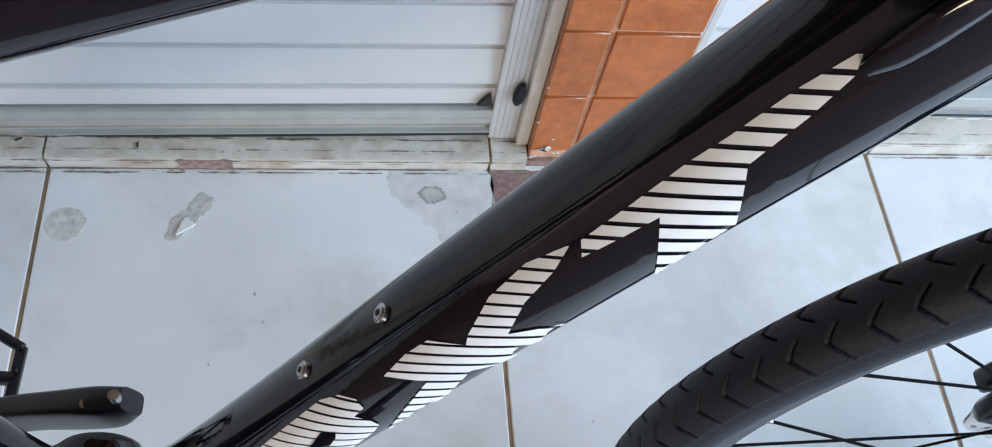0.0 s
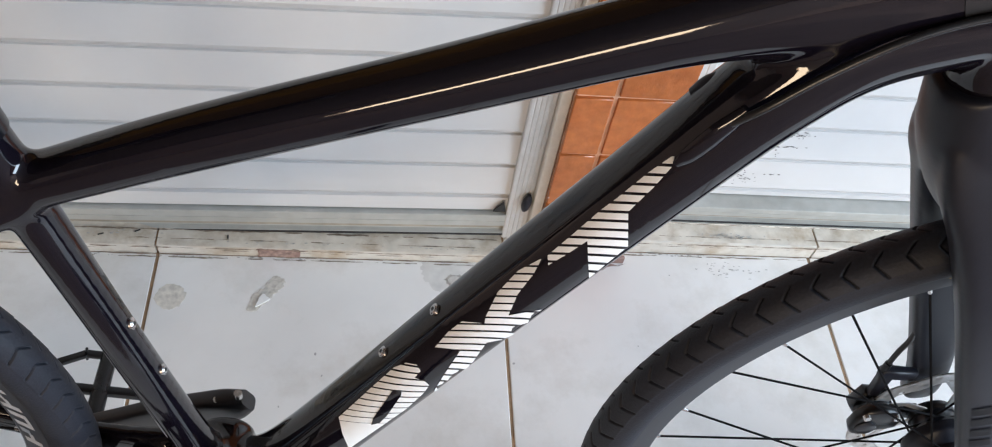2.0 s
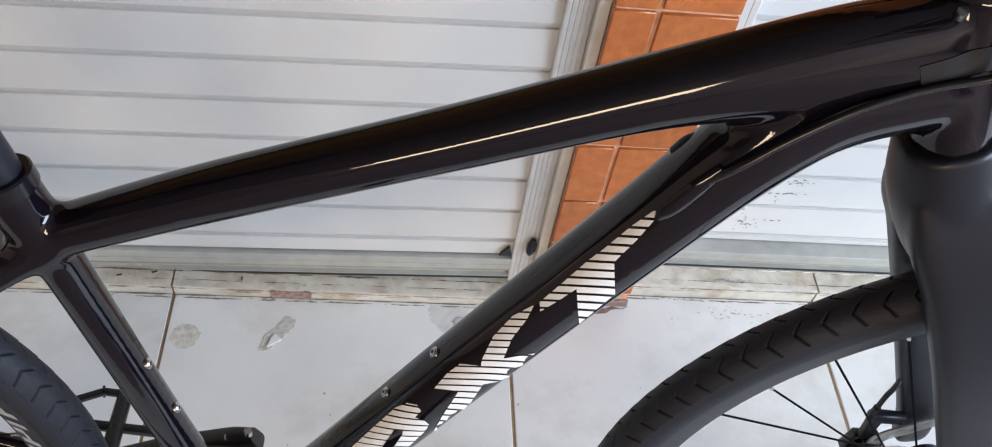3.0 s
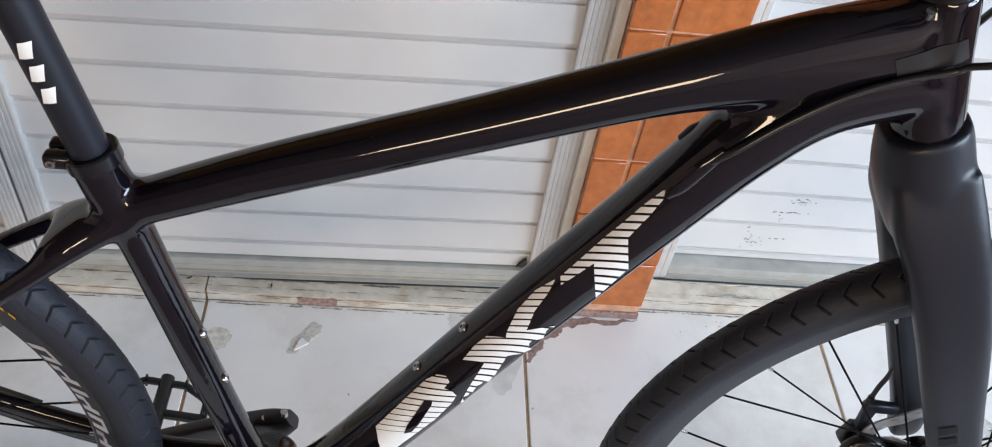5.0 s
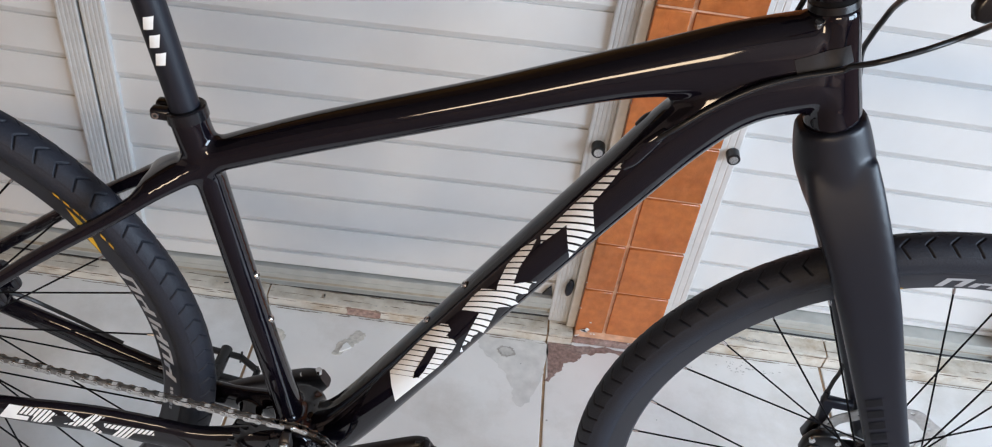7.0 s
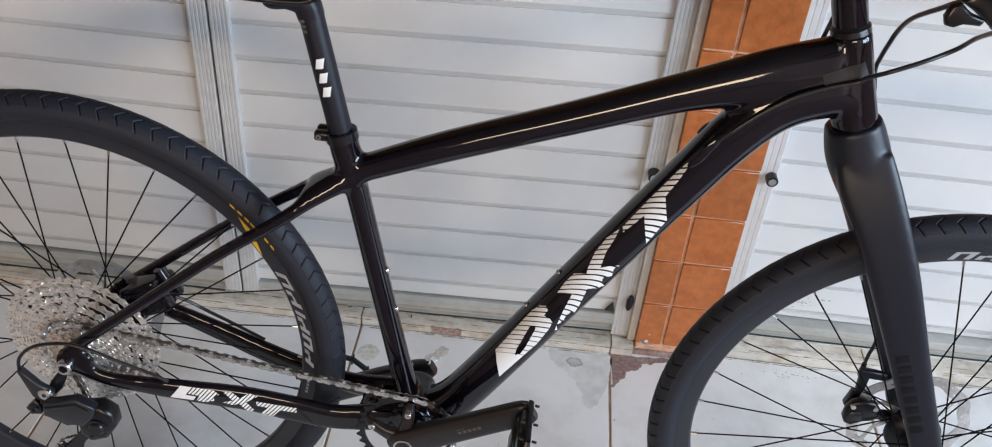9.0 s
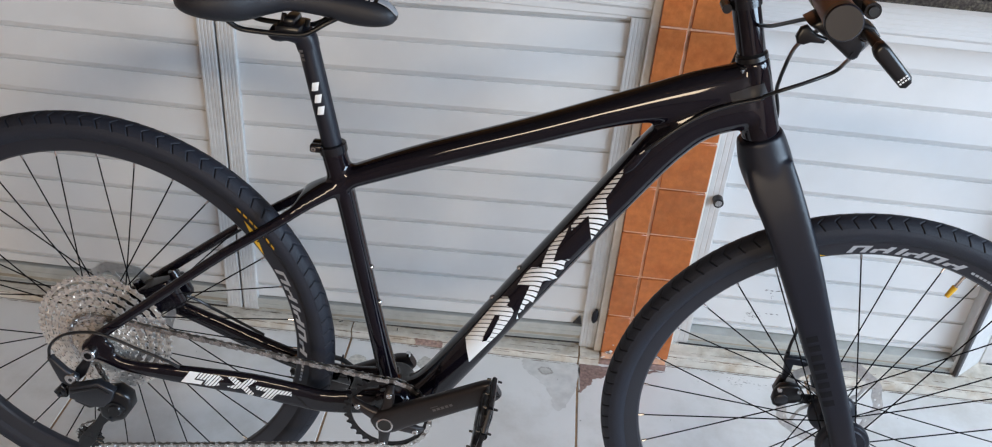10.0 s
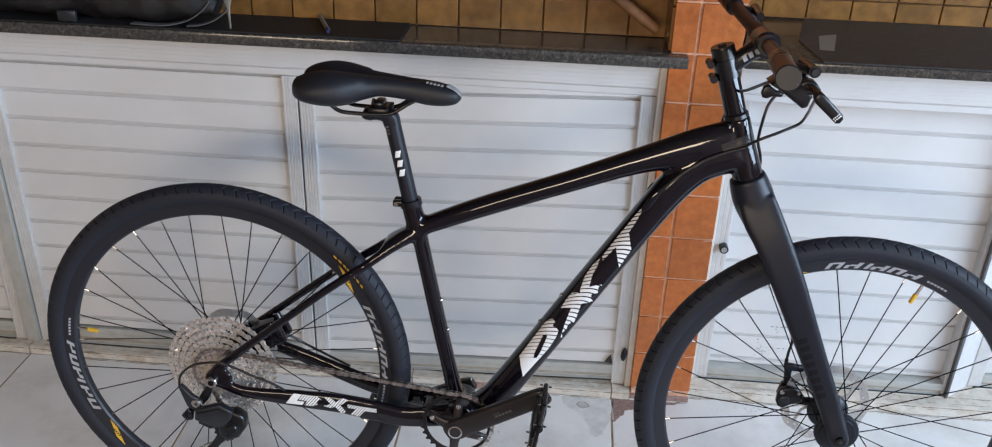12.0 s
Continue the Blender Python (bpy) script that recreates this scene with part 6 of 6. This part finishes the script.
def crank(s):
    """s = -1: right arm, pointing forward; s = 1: left arm, pointing back."""
    e = Vector((PX - BBX, 0, PZ - BBZ)) * (1 if s < 0 else -1)
    bm = bmesh.new()
    b = Vector((BBX, 0, BBZ))
    rows = []
    for f, y, hz, hy in ((-0.11, 0.070, 0.012, 0.008), (0.0, 0.0725, 0.0205, 0.0105), (0.18, 0.0745, 0.0195, 0.0098), (0.45, 0.0785, 0.0188, 0.0086), (0.75, 0.0825, 0.0182, 0.0080), (1.0, 0.086, 0.0178, 0.0078), (1.08, 0.0865, 0.013, 0.006)):
        p = b + e * f
        if s > 0:
            y, hz = y - 0.008 * max(0.0, 1 - 2 * abs(f)), hz * (0.86 if f < 0.1 else 1.0)
        rows.append((p.x, s * y, p.z, hz, hy))
    tube(bm, rows, seg=24, sub=5, power=4.0)
    cr = part("crank_arm", bm, M["crank_grey"], bike, "dark grey hollow-forged crank arm")
    if s < 0:
        bm = lathe(bmesh.new(), [(0.0128, s * 0.0815), (0.0128, s * 0.0848), (0.0102, s * 0.0851), (0.0102, s * 0.0815)], 32)
        ob = part("axle_ring", bm, M["steel"], cr, "bright ring round the crank axle")
        ob.location = b
        bm = rod(bmesh.new(), b + Vector((0, s * 0.074, 0)), b + Vector((0, s * 0.0838, 0)), 0.0103, 0.0103, 24)
        part("axle_bore", bm, M["dark"], cr)
    if s > 0:                            # clamp end of the left arm with its two bolts
        for f, z in ((-0.055, 0.0), (0.075, 0.0)):
            p = b + e * f + Vector((0, 0.062, 0.0140))
            bm = rod(bmesh.new(), p, p + Vector((0, 0.0, 0.006)), 0.0042, 0.0038, 12)
            part("pinch_bolt", bm, M["steel"], cr, "small bright pinch bolt")
    if s < 0:
        u = e.normalized()
        n = Vector((-u.z, 0, u.x))
        for k in range(6):
            c = b + e * (0.49 + 0.040 * k) + (n * 0.0052 - u * 0.001 if k == 5 else Vector())
            if k == 5:
                c -= e * 0.18
            bm = bmesh.new()
            bm.faces.new([bm.verts.new(c + Vector((0, -0.15, 0)) + u * i * (0.0025 if k < 5 else 0.006) + n * j * (0.0022 if k < 5 else 0.0005)) for i, j in ((-1, -1), (1, -1), (1, 1), (-1, 1))])
            on_frame("arm_print", bm, M["grey_print"], cr, "grey bars printed on the arm", cr)
    # pedal
    c = b + e
    d = Vector((0.19, 0, 0.98)).normalized() if s < 0 else Vector((0.985, 0, -0.17)).normalized()
    n = Vector((-d.z, 0, d.x))
    y0, y1 = (0.096, 0.186 if s < 0 else 0.172)
    bm = bmesh.new()
    rod(bm, (c.x, s * 0.086, c.z), (c.x, s * 0.180, c.z), 0.0090, 0.0080, 16)
    L = 0.050
    c = c - d * 0.010 if s < 0 else c
    for f0, f1, ya, yb, h in () if s > 0 else ((-0.78, -0.30, y0 + 0.012, y1 - 0.014, 0.0072), (0.30, 0.78, y0 + 0.012, y1 - 0.014, 0.0072), (-0.40, 0.40, y0 + 0.006, y0 + 0.040, 0.0095)):
        q = box(bmesh.new(), f0 * L, f1 * L, ya, yb, -h, h, 0.004, 2)
        for v in q.verts:
            v.co = c + d * v.co.x + n * v.co.z + Vector((0, s * v.co.y, 0))
        tmp = bpy.data.meshes.new("tmp")
        q.to_mesh(tmp)
        q.free()
        bm.from_mesh(tmp)
        bpy.data.meshes.remove(tmp)

    pd = part("pedal", bm, M["black_part"], bike, "black platform pedal with traction pins")

    def bar_(a, b_, r):
        bm = bmesh.new()
        tube(bm, [(*a, r, r * 0.8), (*((Vector(a) + Vector(b_)) / 2), r, r * 0.8), (*b_, r, r * 0.8)], seg=8, sub=2, ref=tuple(n), power=3)
        part("cage_bar", bm, M["black_part"], pd)

    P = lambda f, y: tuple(c + d * (f * L) + Vector((0, s * y, 0)))
    for f in (-1, 1):
        bar_(P(f, y0 + 0.012), P(f, y1 - 0.016), 0.0046)
        bar_(P(f, y0 + 0.012), P(f * 0.45, y0), 0.0044)
        bar_(P(f, y1 - 0.016), P(f * 0.45, y1), 0.0044)
    bar_(P(-0.45, y0), P(0.45, y0), 0.0044)
    bar_(P(-0.45, y1), P(0.45, y1), 0.0044)
    bar_(P(-1, (y0 + y1) / 2 - 0.004), P(1, (y0 + y1) / 2 - 0.004), 0.0056)
    for f in (-1, 1):
        for y in (y0 + 0.014, (y0 + y1) / 2, y1 - 0.018):
            for g in (-1, 1):
                p = Vector(P(f, y))
                bm = rod(bmesh.new(), p + n * g * 0.005, p + n * g * 0.0105, 0.0018, 0.0015, 8)
                part("pin", bm, M["black_part"], pd)
    for f in (-0.45, 0.45):
        for g in (-1, 1):
            p = Vector(P(f, y1))
            bm = rod(bmesh.new(), p + n * g * 0.005, p + n * g * 0.0105, 0.0018, 0.0015, 8)
            part("pin", bm, M["black_part"], pd)
    return cr


crank(-1)
crank(1)

# rear derailleur
bm = slab([(0.0130, 0.2905), (0.0418, 0.2981), (0.0580, 0.2850), (0.0595, 0.2640), (0.0450, 0.2413), (0.0240, 0.2317), (0.0088, 0.2425), (0.0059, 0.2659)], -0.092, -0.066, 0.006)
der = part("rear_derailleur", bm, M["black_part"], bike, "black rear derailleur with long cage", 60)
bm = slab([(-0.0100, 0.3420), (-0.0020, 0.3330), (-0.0130, 0.3080), (-0.0240, 0.2960), (-0.0350, 0.3020), (-0.0260, 0.3200)], -0.0765, -0.070, 0.002)
part("hanger", bm, M["black_part"], der, "black mounting hanger", 60)
bm = slab([(-0.0625, 0.3400), (-0.0560, 0.3440), (-0.0360, 0.3210), (-0.0200, 0.3110), (-0.0230, 0.2960), (-0.0360, 0.2900), (-0.0490, 0.2980), (-0.0560, 0.3190)], -0.088, -0.077, 0.0035)
part("linkage_arm", bm, M["link_grey"], der, "satin blue-grey upper linkage arm", 60)
bm = slab([(-0.0297, 0.2990), (-0.0151, 0.3040), (0.0170, 0.3150), (0.0400, 0.3010), (0.0340, 0.2830), (0.0200, 0.2680), (0.0022, 0.2665), (-0.0320, 0.2780)], -0.099, -0.084, 0.003)
body_ = part("parallelogram", bm, M["link_grey"], der, "dark grey forged parallelogram link", 60)
bm = slab([(-0.0270, 0.2950), (-0.0140, 0.2990), (0.0160, 0.3090), (0.0330, 0.2990), (0.0300, 0.2960), (0.0150, 0.3040), (-0.0260, 0.2900)], -0.1005, -0.0985, 0.0006)
part("outer_link", bm, M["black_part"], body_, "black recessed edge of the outer link")
bm = slab([(-0.0300, 0.2780), (-0.0020, 0.2700), (0.0060, 0.2600), (-0.0080, 0.2540), (-0.0300, 0.2640)], -0.090, -0.070, 0.003)
part("inner_link", bm, M["black_part"], der, "black inner link", 60)
bm = slab([(-0.0600, 0.2800), (-0.0460, 0.2960), (-0.0380, 0.2880), (-0.0400, 0.2720), (-0.0520, 0.2700)], -0.092, -0.080, 0.003)
part("adjuster_block", bm, M["black_part"], der, "black adjuster block", 60)
bm = bmesh.new()
rod(bm, (-0.030, -0.084, 0.307), (-0.030, -0.0895, 0.307), 0.0092, 0.0090, 24)
rod(bm, (-0.030, -0.0895, 0.307), (-0.030, -0.0905, 0.307), 0.0090, 0.0078, 24)
pb = part("pivot_bolt", bm, M["steel"], der, "bright pivot bolt")
bm = rod(bmesh.new(), (-0.030, -0.0900, 0.307), (-0.030, -0.0910, 0.307), 0.0030, 0.0030, 6)
part("hex_socket", bm, M["dark"], pb)
for x, z in ((-0.050, 0.2770), (-0.043, 0.2840), (0.024, 0.2420), (0.048, 0.2660)):
    bm = rod(bmesh.new(), (x, -0.086, z), (x, -0.0945, z), 0.0030, 0.0026, 12)
    part("limit_screw", bm, M["link_grey"], der)
bm = bmesh.new()
rod(bm, (0.035, -0.060, 0.262), (0.035, -0.0945, 0.262), 0.0150, 0.0140, 28)
rod(bm, (0.035, -0.0945, 0.262), (0.035, -0.0970, 0.262), 0.0105, 0.0085, 28)
part("cage_knuckle", bm, M["black_part"], der, "round black spring knuckle")
for y in (-0.050, -0.062):
    bm = bmesh.new()
    tube(bm, [(0.030, y, 0.256, 0.012, 0.0012), (0.006, y, 0.227, 0.0105, 0.0012), (-0.016, y, 0.196, 0.0070, 0.0012), (-0.034, y, 0.168, 0.0115, 0.0012), (-0.045, y, 0.152, 0.010, 0.0012), (-0.051, y, 0.145, 0.004, 0.0012)], seg=14, sub=4, power=3.5)
    part("cage_plate", bm, M["black_part"], der)
for x, z in ((0.006, 0.228), (-0.036, 0.163)):
    bm = sprocket(13, 0.0205, 0.003, 0.006, 0.0036)
    ob = part("jockey_wheel", bm, M["black_part"], der, "", 30)
    ob.location = (x, -0.056, z)
bm = cord(bmesh.new(), [(0.130, -0.066, 0.337), (0.110, -0.069, 0.350), (0.074, -0.072, 0.366), (0.044, -0.075, 0.381), (0.015, -0.078, 0.3915), (-0.017, -0.079, 0.388), (-0.041, -0.080, 0.3775), (-0.0575, -0.081, 0.359), (-0.062, -0.081, 0.338)], 0.0023, 10)
part("gear_cable_loop", bm, M["cable"], der, "black cable loop behind the axle")


# chain
def chain():
    pts = []
    R1, R2 = 0.0647, 0.0460
    c1, c2 = Vector((BBX, 0, BBZ)), Vector((RX, 0, 0.348))
    yc, yr = RING_Y, -0.040
    top = math.radians(98)
    for k in range(0, 13):               # round the front of the ring, from below to the top
        a = math.radians(-100 + (98 + 100) * k / 12)
        pts.append((c1.x + R1 * math.cos(a), yc, c1.z + R1 * math.sin(a)))
    for k in range(0, 9):                # over the sprocket to its back
        a = math.radians(96 + 160 * k / 8)
        pts.append((c2.x + R2 * math.cos(a), yr, c2.z + R2 * math.sin(a)))
    for a in (70, 20, -30):              # upper jockey wheel
        pts.append((0.006 + 0.0215 * math.cos(math.radians(a)), -0.053, 0.228 + 0.0215 * math.sin(math.radians(a))))
    for a in (120, 170, 220, 270):       # lower jockey wheel
        pts.append((-0.036 + 0.0215 * math.cos(math.radians(a)), -0.053, 0.163 + 0.0215 * math.sin(math.radians(a))))
    pts.append(pts[0])
    P = [Vector(p) for p in pts]
    out, need = [P[0]], 0.0127
    for a, b in zip(P, P[1:]):
        d = (b - a).length
        pos = need
        while pos <= d:
            out.append(a.lerp(b, pos / d))
            pos += 0.0127
        need = pos - d
    return out


CH = chain()
links = []
for wide in (0, 1):
    bm = bmesh.new()
    y = 0.0030 if wide else 0.0019
    for s in (-1, 1):
        A = [(0.0127 * u, 0.86 * v) for u, v in ((-0.30, 0.0), (-0.22, 0.0034), (0.0, 0.0045), (0.25, 0.0038), (0.5, 0.0032), (0.75, 0.0038), (1.0, 0.0045), (1.22, 0.0034), (1.30, 0.0), (1.22, -0.0034), (1.0, -0.0045), (0.75, -0.0038), (0.5, -0.0032), (0.25, -0.0038), (0.0, -0.0045), (-0.22, -0.0034))]
        plate(bm, A, s * y - 0.0005, s * y + 0.0005)
    if wide:
        for u in (0, 0.0127):
            rod(bm, (u, -0.0041, 0), (u, 0.0041, 0), 0.0021, 0.0019, 8)
    links.append(to_mesh("chain_link", bm, M["chain_inner"] if not wide else M["chain"], 30))
bm = rod(bmesh.new(), CH[0] + Vector((0, -0.003, 0)), CH[0] + Vector((0, 0.003, 0)), 0.0038, 0.0038, 10)
chain_ob = part("chain", bm, M["chain"], bike, "shiny nickel bicycle chain")
for k, (a, b) in enumerate(zip(CH, CH[1:])):
    ob = new("chain_link", links[k % 2])
    ob.parent = chain_ob
    d = b - a
    u = d.normalized()
    n = (Vector((0, 1, 0)) - u * u.y).normalized()
    w_ = u.cross(n)
    ob.matrix_local = Matrix(((u.x, n.x, w_.x, a.x), (u.y, n.y, w_.y, a.y), (u.z, n.z, w_.z, a.z), (0, 0, 0, 1)))

# ---------------------------------------------------------------- tiles and other pieces
back_me = to_mesh("floor_tile", boxed(-TILE / 2 + 0.0022, TILE / 2 - 0.0022, -TILE / 2 + 0.0022, TILE / 2 - 0.0004, -0.012, 0.0, 0.0010), M["floor_tile"])
tile_me = to_mesh("floor_tile", boxed(-TILE / 2 + 0.0022, TILE / 2 - 0.0022, -TILE / 2 + 0.0022, TILE / 2 - 0.0022, -0.012, 0.0, 0.0012), M["floor_tile"])
long_me = to_mesh("floor_tile", boxed(-TILE / 2 + 0.0022, TILE / 2 - 0.0022, -TILE / 2 + 0.0022, TILE / 2 - 0.0005 + FLOOR_R - FLOOR_END, -0.012, 0.0, 0.0012), M["floor_tile"])
for i in range(-6, 7):
    for j in range(0, 2):
        ob = new("floor_tile", tile_me if j else long_me if i > 0 else back_me)
        ob.location = (-0.205 + TILE * (i + 0.5), FLOOR_END - TILE * (j + 0.5), 0)
        ob.parent = floor
# strip of tile in front of the pillar's foot
ROW = 0.1035
cols = ((PIL0, 0.3735), (0.3780, PIL1))
for x0, x1 in cols:
    me = to_mesh("wall_tile", boxed(x0 + 0.0006, x1 - 0.0006, PIL_Y, PIL_Y + 0.007, -ROW / 2 + 0.0021, ROW / 2 - 0.0021, 0.0012), M["orange"])
    for k in range(0, 22):
        ob = new("wall_tile", me)
        ob.location = (0, 0.0006 * math.sin(k * 2.3 + x0 * 40), 0.1335 - ROW / 2 + k * ROW)
        ob.parent = pillar
bm = boxed(PIL0, PIL1, PIL_Y - 0.001, PIL_Y + 0.006, 0.0, 0.014, 0.0015)
part("pillar_foot", bm, M["primer"], pillar, "strip of dark red primer at the pillar's foot")
# white chips where the glaze has broken off at the foot
rnd = random.Random(31)
for cx, cz, r, n in ((0.341, 0.034, 0.0075, 5), (0.348, 0.057, 0.0028, 2), (0.358, 0.030, 0.0035, 2), (0.332, 0.021, 0.004, 3), (0.327, 0.090, 0.002, 2), (0.420, 0.019, 0.003, 2), (0.326, 0.150, 0.002, 1)):
    bm = bmesh.new()
    for k in range(n):
        x, z, q = cx + rnd.gauss(0, r * 0.7), cz + rnd.gauss(0, r * 0.35), r * rnd.uniform(0.35, 0.8)
        blob(bm, [(x + q * math.cos(a) * rnd.uniform(0.4, 1.3), z + 0.7 * q * math.sin(a) * rnd.uniform(0.4, 1.2)) for a in (0, 0.9, 1.9, 2.8, 3.9, 5.1)], 0, 0.0006, 0.0004, k, 2)
    ob = part("glaze_chip", bm, M["plaster"], pillar, "pale chip where the glaze broke off")
    ob.matrix_local = Matrix.Translation((0, PIL_Y - 0.0012, 0)) @ Matrix.Rotation(radians(90), 4, "X")
for wname, y, x_from, step, n, base in (("wall_back_left", 0.7185, 0.334, -0.0895, 22, COUNTER_L), ("wall_back_right", 0.9285, 0.458, 0.0985, 20, COUNTER)):
    wall = bpy.data.objects[wname]
    w = abs(step)
    first = 0.046 if x_from > 0.4 else w          # the lowest row beyond the pillar is cut
    me = to_mesh("wall_tile", boxed(-w / 2 + 0.0015, w / 2 - 0.0015, 0, 0.007, -w / 2 + 0.0015, w / 2 - 0.0015, 0.0012), M["gold"])
    cut = to_mesh("wall_tile", boxed(-w / 2 + 0.0015, w / 2 - 0.0015, 0, 0.007, 0.0008, first - 0.0015, 0.0012), M["gold"])
    for i in range(n):
        for k in range(3):
            ob = new("wall_tile", me if k else cut)
            ob.location = (x_from + step * (i + 0.5), y, base + (first + w * (k - 0.5) if k else 0.0))
            ob.parent = wall
me = to_mesh("wall_tile", boxed(0, 0.006, 0.0015, 0.0505, 0.0015, 0.088, 0.001), M["gold"])
for j in range(2):
    for k in range(7):
        ob = new("wall_tile", me)
        ob.location = (PIL0 - 0.0045, PIL_Y + 0.0045 + j * 0.052, COUNTER_L + 0.0008 + k * 0.0895)
        ob.parent = pillar
